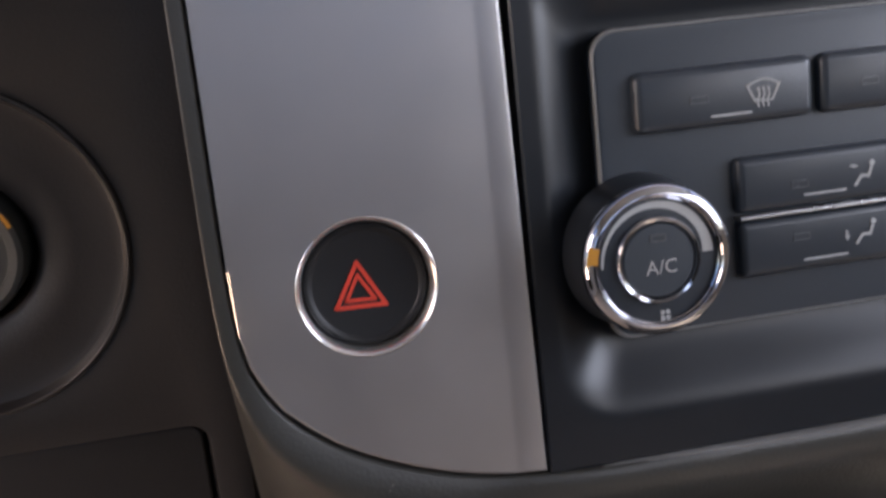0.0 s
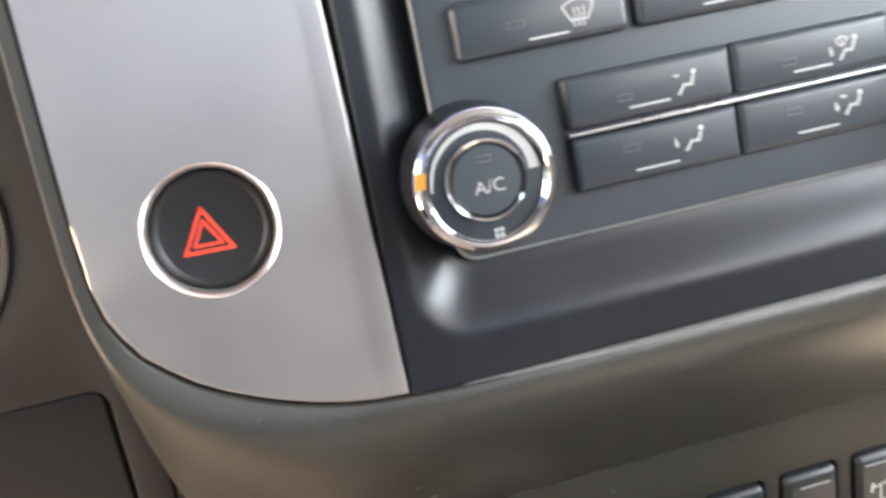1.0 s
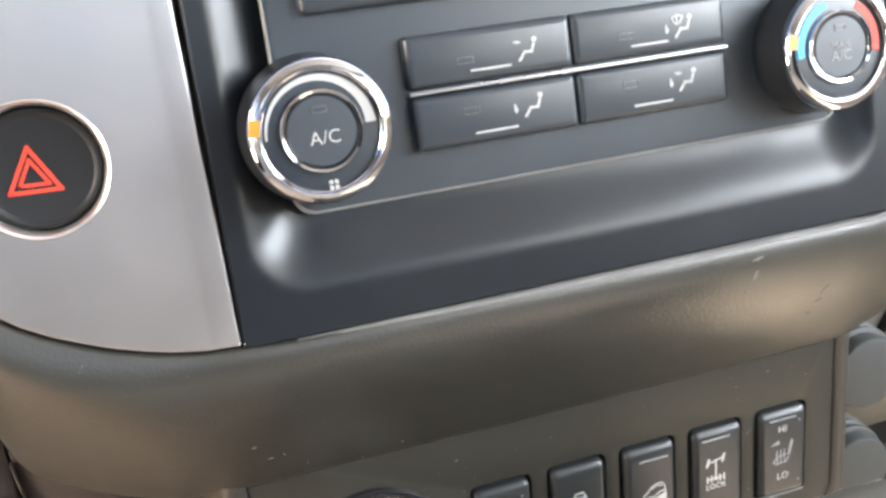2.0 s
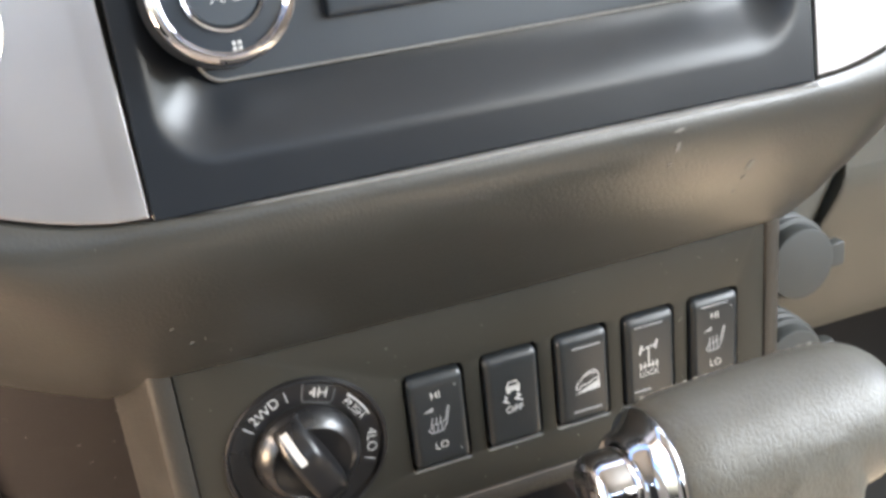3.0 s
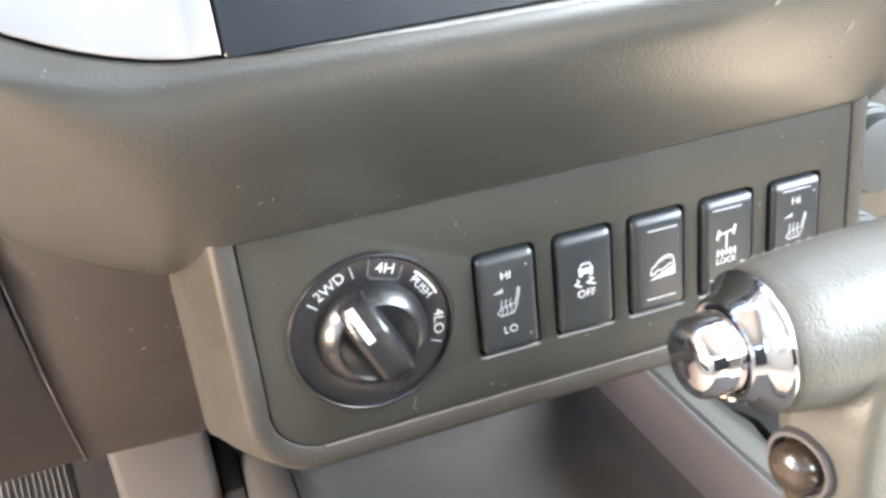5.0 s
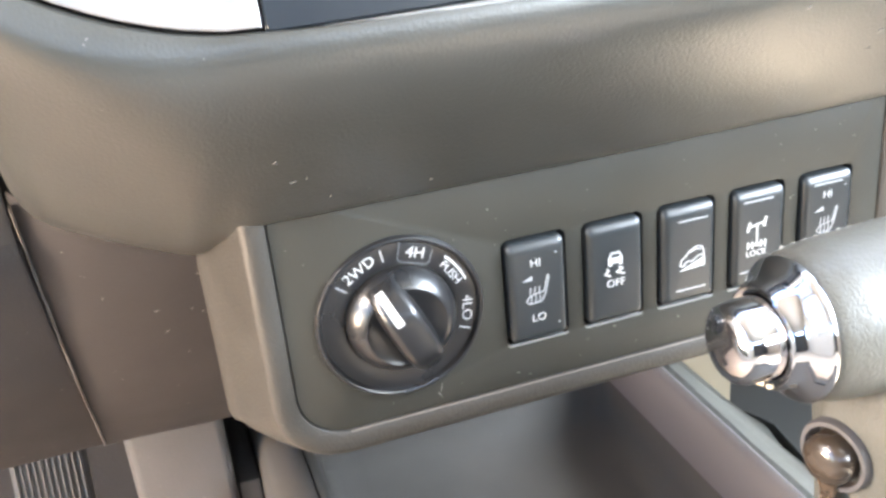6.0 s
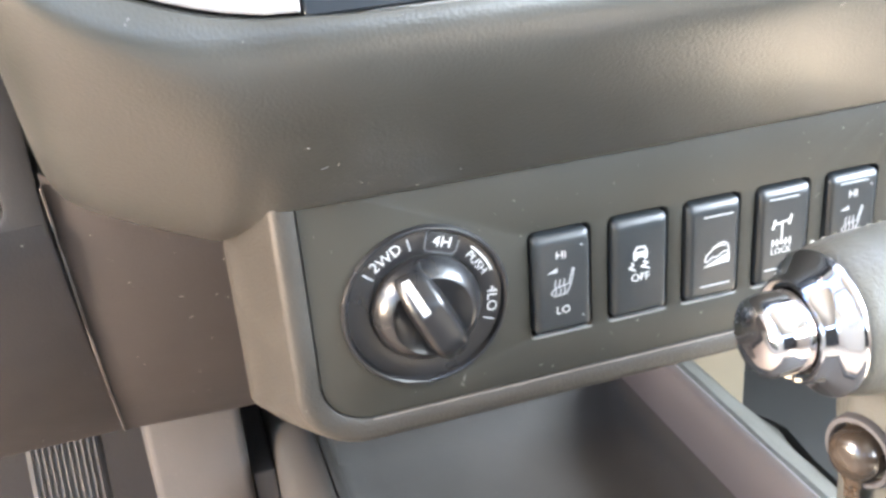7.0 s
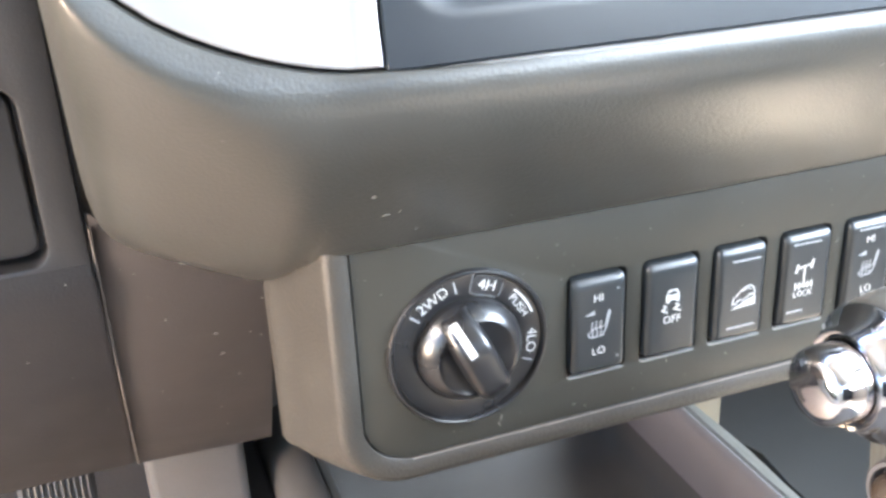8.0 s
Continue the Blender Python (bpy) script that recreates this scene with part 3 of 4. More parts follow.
def climate_button(u0, u1, v0, v1, kind):
    b = part("button", slab(u0, u1, v0, v1, FACE, BY, 0.0026 if v0 > 0.09 else 0.0016, 0.0022), M_BUTTON, climate)
    bm = bmesh.new()
    cu = (u0 + u1) / 2
    if kind == "defrost":
        u, v = -0.0508, 0.1014
        arc = [(u - 0.0048 + 0.0096 * i / 8, v + 0.0026 + 0.0016 * math.sin(math.pi * i / 8)) for i in range(9)]
        stroke(bm, arc + [(u + 0.0026, v - 0.0016), (u - 0.0026, v - 0.0016)], 0.00055, BY, True)
        for k in (-1, 0, 1):
            stroke(bm, [(u + 0.0015 * k, v + 0.0016), (u + 0.0015 * k + 0.0003, v), (u + 0.0015 * k - 0.0004, v - 0.0014), (u + 0.0015 * k - 0.0001, v - 0.0032)], 0.00045, BY)
            prism(bm, [(u + 0.0015 * k - 0.0005, v + 0.0014), (u + 0.0015 * k + 0.0005, v + 0.0014), (u + 0.0015 * k, v + 0.0024)], BY)
        bar = (-0.0662, -0.0548, 0.0969)
        lamp = (-0.0698, 0.1018)
    elif kind in ("rear", "air"):
        u, v = cu + 0.010, 0.1022
        stroke(bm, [(u - 0.0038, v - 0.0022), (u + 0.0038, v - 0.0022), (u + 0.0038, v + 0.0022), (u - 0.0038, v + 0.0022)], 0.0006, BY, True)
        for k in (-1, 0, 1):
            stroke(bm, [(u + 0.0016 * k, v + 0.0010), (u + 0.0016 * k + 0.0004, v - 0.0006), (u + 0.0016 * k, v - 0.0030)], 0.0005, BY)
        bar = (cu - 0.005, cu + 0.0055, 0.0970)
        lamp = (cu - 0.0115, 0.1016)
    else:
        hu, hv = u0 + (0.0411 if u0 < -0.02 else 0.0410), v0 + (0.0101 if v0 > 0.06 else 0.0118)
        seat_icon(bm, hu, hv, kind)
        bar = (hu - 0.0210 - (0.0 if v0 > 0.06 else 0.0008), hu - 0.0085, hv - (0.0067 if v0 > 0.06 else 0.0085))
        lamp = (hu - 0.0226, hv - (0.0034 if v0 > 0.06 else 0.0016))
    stroke(bm, [(bar[0], bar[2]), (bar[1], bar[2])], 0.0006, BY)
    part("marking", bm, M_WHITE, b, "white printed symbol and bar")
    bm = bmesh.new()
    stroke(bm, [(lamp[0] - 0.0025, lamp[1] - 0.0009), (lamp[0] + 0.0025, lamp[1] - 0.0009), (lamp[0] + 0.0025, lamp[1] + 0.0009), (lamp[0] - 0.0025, lamp[1] + 0.0009)], 0.0003, BY, True)
    part("lamp", bm, M_FAINT, b, "unlit indicator outline")


climate_button(-0.0882, -0.0355, 0.0940, 0.1108, "defrost")
climate_button(-0.0331, 0.0196, 0.0940, 0.1108, "rear")
climate_button(0.0220, 0.0747, 0.0940, 0.1108, "air")
climate_button(-0.0595, -0.0057, 0.0683, 0.0842, "face")
climate_button(-0.0054, 0.0487, 0.0683, 0.0842, "screen")
climate_button(-0.0595, -0.0057, 0.0496, 0.0662, "feet")
climate_button(-0.0054, 0.0487, 0.0496, 0.0662, "both")
part("strip", slab(-0.0597, 0.0489, 0.0666, 0.0678, FACE, BY - 0.0005, 0.0004, 0.0004), M_STRIP, climate, "thin chrome strip")


def climate_knob(u, v, words, mark):
    front = -0.0150
    k = part("knob", lathe([(0.0219, FACE), (0.0217, -0.001), (0.0212, -0.0075), (0.0205, -0.0122), (0.0190, -0.0127)], 72, centre=(u, v)), M_BEZEL, climate, "black tapered knob with a chrome ring")
    part("ring", lathe([(0.0205, -0.0115), (0.0206, -0.0136), (0.0204, -0.0146), (0.0199, -0.0153), (0.0187, -0.0161), (0.0180, -0.0162), (0.0176, -0.0159), (0.0174, -0.0152), (0.0173, -0.0149), (0.0170, -0.0152), (0.0168, -0.0150), (0.0166, -0.0120)], 96, centre=(u, v)), M_CHROME, k, "polished chrome ring")
    part("dial", lathe([(0.0169, -0.0125), (0.0167, -0.0138), (0.0155, -0.0140), (0.0118, -0.0140)], 72, centre=(u, v)), M_BUTTON, k, "charcoal dial face")
    part("inner_ring", lathe([(0.0120, -0.0136), (0.0119, -0.0150), (0.0114, -0.0156), (0.0107, -0.0154), (0.0103, -0.0145), (0.0102, -0.0125)], 64, centre=(u, v)), M_CHROME, k, "narrow chrome ring")
    part("push_cap", lathe([(0.0101, -0.0125), (0.0101, -0.0146), (0.0096, -0.0151), (0.0, -0.0152)], 48, centre=(u, v)), M_INSERT, k, "round push cap")
    bm = bmesh.new()
    arc_band(bm, u, v, 0.0174, 0.0204, 162, 176, -0.0161, 6)
    part("marker", bm, M_ORANGE, k, "orange pointer mark")
    bm = bmesh.new()
    if mark == "fan":
        arc_band(bm, u, v, 0.0128, 0.0158, 182, 2, -0.0140, 40, 0.18)
        part("scale", bm, M_WHITE, k, "white swelling fan scale")
        bm = bmesh.new()
        for q in range(4):
            a = radians(45 + 90 * q)
            dot(bm, u + 0.0012 + 0.0011 * math.cos(a), v - 0.0154 + 0.0011 * math.sin(a), 0.00062, -0.0140, 10)
        part("fan_mark", bm, M_WHITE, k, "small white fan symbol")
    else:
        arc_band(bm, u, v, 0.0132, 0.0156, 188, 108, -0.0140, 28)
        part("scale", bm, M_BLUE, k, "blue cold scale")
        bm = bmesh.new()
        arc_band(bm, u, v, 0.0132, 0.0156, 60, -12, -0.0140, 28)
        part("warm_scale", bm, M_RED, k, "red warm scale")
    if words == "A/C":
        lettering("A/C", 0.0054, u + 0.0006, v - 0.0020, -0.0152, M_WHITE, k)
    else:
        lettering("MAX", 0.0034, u, v + 0.0006, -0.0152, M_GREYPRINT, k)
        lettering("A/C", 0.0048, u, v - 0.0030, -0.0152, M_GREYPRINT, k)
    bm = bmesh.new()
    stroke(bm, [(u - 0.002, v + 0.0052), (u + 0.002, v + 0.0052), (u + 0.002, v + 0.0068), (u - 0.002, v + 0.0068)], 0.0004, -0.0152, True)
    part("lamp", bm, M_FAINT, k, "unlit indicator outline")


climate_knob(-0.0895, 0.0620, "A/C", "fan")
climate_knob(0.0823, 0.0622, "MAX A/C", "temperature")

# ---- switch panel ----
panel = thing("switch_panel", "matte charcoal switch panel under the climate unit", "panel")


SX = [-0.0298, 0.0028, 0.0348, 0.0668, 0.0990]   # middles of the rocker switches
SZ = 0.3820
SW, SH = 0.0130, 0.0224          # half width and height of their openings


def switch_frame():
    """The frame: a front border, a rounded edge, and flanks that run back with a rounded lower corner."""
    front = (-0.1342, 0.1342, 0.3312, 0.4290)
    bm = bmesh.new()
    rt = 0.0012
    loops = []
    for d, y, rb, drop in ((0.0146, 0.046, 0.004, 0.0002), (0.0140, 0.041, 0.005, 0.0002), (0.0126, 0.0385, 0.006, 0.0004), (0.0092, 0.027, 0.011, 0.0008), (0.0050, 0.0145, 0.017, 0.0008), (0.0022, 0.0062, 0.022, 0.0006),
                           (0.0012, 0.0032, 0.0245, 0.0004), (0.0007, 0.0014, 0.025, 0.0002), (0.0001, 0.0002, 0.025, -0.0002), (-0.0008, -0.0009, 0.025, -0.0009), (-0.0019, -0.0015, 0.0245, -0.0019), (-0.0032, -0.0018, 0.0235, -0.0032)):
        loops.append(at_depth(rrect(front[0] - d, front[1] + d, front[2] - drop, front[3] + 0.007 - max(d, 0.0) * 0.9, (rb, rt, rt, rb), 10), y))
    p = (-0.1262, 0.1262, 0.3418, 0.4360)
    loops.append(at_depth(rrect(*p, (0.0185, rt, rt, 0.0185), 10), -0.0018))
    loops.append(at_depth(rrect(p[0] + 0.0002, p[1] - 0.0002, p[2] + 0.0002, p[3], (0.0184, rt, rt, 0.0184), 10), -0.0016))
    loops.append(at_depth(rrect(p[0] + 0.0003, p[1] - 0.0003, p[2] + 0.0003, p[3], (0.0183, rt, rt, 0.0183), 10), 0.0040))
    loft(bm, loops)
    part("frame", bm, M_FRAME, panel, "grained plastic frame with flared flanks", 50)
    # the groove's lit lower edge, painted as a pale strip of uneven width
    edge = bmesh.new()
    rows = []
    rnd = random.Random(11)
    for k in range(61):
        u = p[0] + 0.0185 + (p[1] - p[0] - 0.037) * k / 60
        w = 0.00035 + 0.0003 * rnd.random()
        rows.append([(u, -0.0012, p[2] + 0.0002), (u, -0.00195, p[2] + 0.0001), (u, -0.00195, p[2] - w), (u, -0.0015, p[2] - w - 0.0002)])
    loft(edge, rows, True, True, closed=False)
    part("inner_edge", edge, M_LIT_EDGE, panel, "lower edge beside the plate, its highlight painted in")
    outline = rrect(p[0] + 0.0009, p[1] - 0.0009, p[2] + 0.0009, p[3] + 0.0040, (0.0178, 0.0008, 0.0008, 0.0178), 10)
    holes = [rrect(x - SW, x + SW, SZ - SH, SZ + SH, 0.0030) for x in SX]
    part("plate", plate(outline, holes, 0.006, -0.0012, 0.0003), M_PANEL, panel, "flat matte plate with five openings")


switch_frame()
PF = -0.0012      # face of the plate


def rocker(u, v, label):
    """A rocker switch: dark well, cap with rounded ends."""
    t = thing("rocker_switch", label, "switch", pose(u, PF, v), "rocker switches in a row on the panel")
    w, h = 0.0121, 0.0213
    bm = bmesh.new()
    loft(bm, [at_depth(rrect(-SW + d, SW - d, -SH + d, SH - d, 0.0028), y) for d, y in ((-0.0002, 0.0006), (0.0001, 0.0004), (0.0003, 0.0010), (0.0003, 0.0062), (0.0030, 0.0064))], False, True)
    part("well", bm, M_BLACK, t, "black well behind the cap")
    # lower lip: its highlight is painted as a pale strip
    bm = bmesh.new()
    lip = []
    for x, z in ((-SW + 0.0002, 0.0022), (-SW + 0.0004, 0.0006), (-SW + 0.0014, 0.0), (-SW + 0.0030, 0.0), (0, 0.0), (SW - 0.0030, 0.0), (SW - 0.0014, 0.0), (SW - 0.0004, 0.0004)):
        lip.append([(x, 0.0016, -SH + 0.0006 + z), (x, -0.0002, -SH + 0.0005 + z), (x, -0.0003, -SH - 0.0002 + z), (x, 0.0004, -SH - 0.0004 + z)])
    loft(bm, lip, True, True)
    part("lip", bm, M_WORN_LIT, t, "lower edge of the opening, pale for its highlight")
    bm = bmesh.new()
    loops = [at_depth(rrect(-w + 0.0004, w - 0.0004, -h + 0.0004, h - 0.0004, 0.0026), 0.0058)]
    for d, y in ((0.0005, -0.0004), (0.0007, -0.0012), (0.0011, -0.0019), (0.0017, -0.0025), (0.0023, -0.0028), (0.0032, -0.0029)):
        loops.append(at_depth(rrect(-w + d, w - d, -h + d * 1.3, h - d * 2.0 + 0.0005, max(0.0026 - d * 0.4, 0.0006)), y))
    loft(bm, loops, False, True)
    part("cap", bm, M_SWITCH, t, "dark slate cap", 45)
    return t


SY = -0.0029


def print_bar(parent, span):
    bm = bmesh.new()
    stroke(bm, [(span[0], span[2]), (span[1], span[2])], 0.00055, SY)
    part("bar", bm, M_GREYPRINT, parent, "grey bar")


def print_dot(parent, u, v):
    bm = bmesh.new()
    dot(bm, u, v, 0.0004, SY)
    part("indicator", bm, M_GREYPRINT, parent, "tiny indicator")


def seat_heater(bm, du):
    stroke(bm, [(0.0046 + du, 0.0062), (0.0030 + du, 0.0000), (-0.0026 + du, -0.0010), (-0.0044 + du, -0.0030), (-0.0030 + du, -0.0044), (0.0020 + du, -0.0040), (0.0036 + du, -0.0010)], 0.00045, SY)
    stroke(bm, [(0.0046 + du, 0.0062), (0.0052 + du, 0.0058), (0.0036 + du, -0.0010)], 0.0004, SY)
    for k in range(3):
        stroke(bm, [(-0.0024 + du + 0.0018 * k, 0.0022), (-0.0028 + du + 0.0018 * k, 0.0000), (-0.0022 + du + 0.0018 * k, -0.0020), (-0.0026 + du + 0.0018 * k, -0.0042)], 0.0004, SY)
    prism(bm, [(-0.0056 + du, 0.0054), (-0.0016 + du, 0.0072), (-0.0016 + du, 0.0054)], SY)


for n, x in ((0, SX[0]), (4, SX[4])):
    sw = rocker(x, SZ, "dark slate seat heater rocker switch marked high and low")
    lettering("HI", 0.0046, -0.0008, 0.0122, SY, M_WHITE, sw, bold=0.00001)
    lettering("LO", 0.0046, -0.0004, -0.0108, SY, M_WHITE, sw, bold=0.00001)
    bm = bmesh.new()
    seat_heater(bm, -0.0008)
    part("symbol", bm, M_GREYPRINT, sw, "grey seat symbol")
    print_dot(sw, 0.0076, 0.0150)
    print_dot(sw, 0.0078, -0.0146)
    if n == 4:
        print_bar(sw, (-0.0070, 0.0056, 0.0172))

sw = rocker(SX[1], SZ, "dark slate stability control off switch")
bm = bmesh.new()
stroke(bm, [(-0.0032, 0.0064), (-0.0020, 0.0086), (0.0012, 0.0086), (0.0024, 0.0064)], 0.0007, SY, True)
prism(bm, [(-0.0034, 0.0044), (0.0026, 0.0044), (0.0026, 0.0064), (-0.0034, 0.0064)], SY)
for s in (-1, 1):
    prism(bm, [(-0.0004 + 0.0022 * s - 0.0007, 0.0034), (-0.0004 + 0.0022 * s + 0.0007, 0.0034), (-0.0004 + 0.0022 * s + 0.0007, 0.0044), (-0.0004 + 0.0022 * s - 0.0007, 0.0044)], SY)
    stroke(bm, [(-0.0040 + 0.0026 + 0.0026 * s, 0.0024), (-0.0004 + 0.0030 * s, 0.0016), (-0.0014 + 0.0026 * s - 0.0010, 0.0004), (0.0002 + 0.0030 * s, -0.0008)], 0.0007, SY)
part("symbol", bm, M_WHITE, sw, "white skidding car symbol")
lettering("OFF", 0.0046, -0.0004, -0.0042, SY, M_WHITE, sw, bold=0.00003)

sw = rocker(SX[2], SZ, "dark slate hill descent switch")
bm = bmesh.new()
prism(bm, [(-0.0046, -0.0063), (0.0068, -0.0056), (0.0068, -0.0017)], SY)
stroke(bm, [(-0.0041, -0.0037), (-0.0036, -0.0014), (-0.0018, -0.0002), (-0.0004, 0.0016), (0.0020, 0.0029), (0.0040, 0.0032), (0.0056, 0.0024), (0.0064, 0.0004), (0.0063, -0.0012)], 0.0005, SY)
stroke(bm, [(-0.0041, -0.0040), (-0.0026, -0.0042), (-0.0018, -0.0030), (-0.0006, -0.0024), (0.0008, -0.0030), (0.0030, -0.0016), (0.0044, -0.0008), (0.0058, -0.0010)], 0.0005, SY)
stroke(bm, [(0.0002, 0.0012), (0.0026, 0.0022), (0.0048, 0.0016)], 0.0004, SY)
part("symbol", bm, M_WHITE, sw, "white car on a slope symbol")
for span in ((-0.0048, 0.0076, 0.0150), (-0.0056, 0.0070, -0.0148)):
    print_bar(sw, span)

sw = rocker(SX[3], SZ, "dark slate differential lock switch")
bm = bmesh.new()
stroke(bm, [(-0.0050, 0.0056), (0.0022, 0.0070)], 0.0006, SY)
stroke(bm, [(-0.0056, 0.0042), (-0.0048, 0.0072)], 0.0010, SY)
stroke(bm, [(0.0018, 0.0054), (0.0026, 0.0084)], 0.0010, SY)
stroke(bm, [(-0.0014, 0.0064), (-0.0014, -0.0024)], 0.0006, SY)
stroke(bm, [(-0.0052, -0.0024), (0.0024, -0.0024)], 0.0005, SY)
for k in (-0.0054, -0.0034, 0.0006, 0.0026):
    stroke(bm, [(k, -0.0036), (k, -0.0012)], 0.0007, SY)
dot(bm, -0.0014, -0.0024, 0.0009, SY)
part("symbol", bm, M_WHITE, sw, "white axle symbol")
lettering("LOCK", 0.0036, -0.0014, -0.0062, SY, M_WHITE, sw, bold=0.00004)
for span in ((-0.0076, 0.0052, 0.0166), (-0.0084, -0.0010, -0.0140)):
    print_bar(sw, span)

# ---- four wheel drive dial ----
DIAL = (-0.0832, 0.3840)
dial = thing("rotary_switch", "black rotary drive selector with white lettering", "switch", pose(DIAL[0], PF, DIAL[1]))
part("bezel", lathe([(0.0319, 0.001), (0.0319, -0.0010), (0.0315, -0.0018), (0.0308, -0.0020), (0.0302, -0.0017), (0.0299, -0.0010), (0.0294, 0.0000), (0.0215, -0.0006), (0.0207, -0.0002), (0.0205, 0.002)], 96), M_DIAL, dial, "black ring with a thin bright edge")
part("skirt", lathe([(0.0203, 0.002), (0.0204, -0.0024), (0.0201, -0.0036), (0.0160, -0.0090), (0.0150, -0.0094), (0.0135, -0.0086), (0.0, -0.0070)], 80), M_DIAL, dial, "tapered knob base")


def grip_top(d):
    """Height of the arched handle at d along it, from the axis."""
    if d > 0.006:
        return -0.0172 + 0.0090 * ((d - 0.006) / 0.0130) ** 1.5
    if d < -0.009:
        return -0.0172 + 0.0070 * ((-0.009 - d) / 0.0100) ** 1.5
    return -0.0172


def dial_grip():
    """The raised handle across the knob, at the angle to which it is turned."""
    bm = bmesh.new()
    loops = []
    for k in range(17):
        d = -0.0190 + 0.0378 * k / 16
        w = 0.0062 * math.sqrt(max(0.25, 1 - (abs(d) / 0.0215) ** 4))
        t = grip_top(d)
        loops.append([(-w - 0.0026, -0.0040, d), (-w - 0.0012, -0.0080 if t < -0.011 else t * 0.6, d), (-w - 0.0002, t + 0.0022, d), (-w + 0.0010, t + 0.0004, d), (-w + 0.0022, t, d),
                      (w - 0.0022, t, d), (w - 0.0010, t + 0.0004, d), (w + 0.0002, t + 0.0022, d), (w + 0.0012, -0.0080 if t < -0.011 else t * 0.6, d), (w + 0.0026, -0.0040, d)])
    loft(bm, loops, True, True)
    ob = part("grip", bm, M_DIAL, dial, "raised grip turned to two wheel drive", 50)
    ob.matrix_basis = pose(0, 0, 0, 0, -25, 0)
    bm = bmesh.new()
    rows = []
    for k in range(9):
        d = 0.0066 + 0.0116 * k / 8
        t = grip_top(d) - 0.0002
        rows.append([(-0.0030, t + 0.0004, d), (-0.0030, t, d), (0.0000, t, d), (0.0000, t + 0.0004, d)])
    loft(bm, rows, True, True)
    part("pointer", bm, M_WHITE, ob, "white pointer bar")


dial_grip()


def ring_text(body, angle, size, bold=0.00001, y=-0.0003, r=0.0254):
    a = radians(angle)
    lettering(body, size, r * math.cos(a), r * math.sin(a), y, M_WHITE, dial, angle - 90, bold=bold)


PAD = pose(0.0254 * math.cos(radians(72)), 0, 0.0254 * math.sin(radians(72))) @ pose(0, 0, 0, 0, 18, 0)
bm = slab(-0.0060, 0.0060, -0.0036, 0.0036, 0.0006, -0.0007, 0.0014, 0.0004)
bmesh.ops.transform(bm, matrix=PAD, verts=bm.verts)
pad = part("pad", bm, M_BLACK, dial, "small dark pad behind the letters")
bm = bmesh.new()
stroke(bm, [(-0.0066, 0.0036), (-0.0060, -0.0032), (-0.0050, -0.0041), (0.0050, -0.0041), (0.0060, -0.0032), (0.0064, 0.0012)], 0.0005, -0.0004)
bmesh.ops.transform(bm, matrix=PAD, verts=bm.verts)
part("pad_rim", bm, M_FAINT, pad, "thin grey rim of the pad")
ring_text("2WD", 121, 0.0058)
ring_text("4H", 72, 0.0060, 0.00002, -0.0008)
ring_text("PUSH", 33, 0.0046, r=0.0242)
ring_text("4LO", -6, 0.0058)
for ang in (100, 142, -24):
    a = radians(ang)
    bm = bmesh.new()
    stroke(bm, [(0.0225 * math.cos(a), 0.0225 * math.sin(a)), (0.0278 * math.cos(a), 0.0278 * math.sin(a))], 0.0005, -0.0002)
    part("tick", bm, M_GREYPRINT, dial, "grey tick mark")
bm = bmesh.new()
arc_band(bm, 0, 0, 0.0270, 0.0278, 20, 47, -0.0004, 12)
part("push_arc", bm, M_WHITE, dial, "white arc over the word")

# ---- gear selector ----
AXY, AXZ = -0.105, 0.4070        # line of the grip
shifter = thing("gear_shifter", "grey leather gear selector with a chrome release button", "gear shifter")


def tube_x(stations, cy=AXY, cz=AXZ, segs=48):
    """A body turned about a line along x: rows of (x, radius, shift in y, shift in z)."""
    loops = []
    for x, r, sy, sz in stations:
        loops.append([(x, cy + sy + r * math.cos(2 * math.pi * i / segs), cz + sz + r * math.sin(2 * math.pi * i / segs)) for i in range(segs)])
    return loops


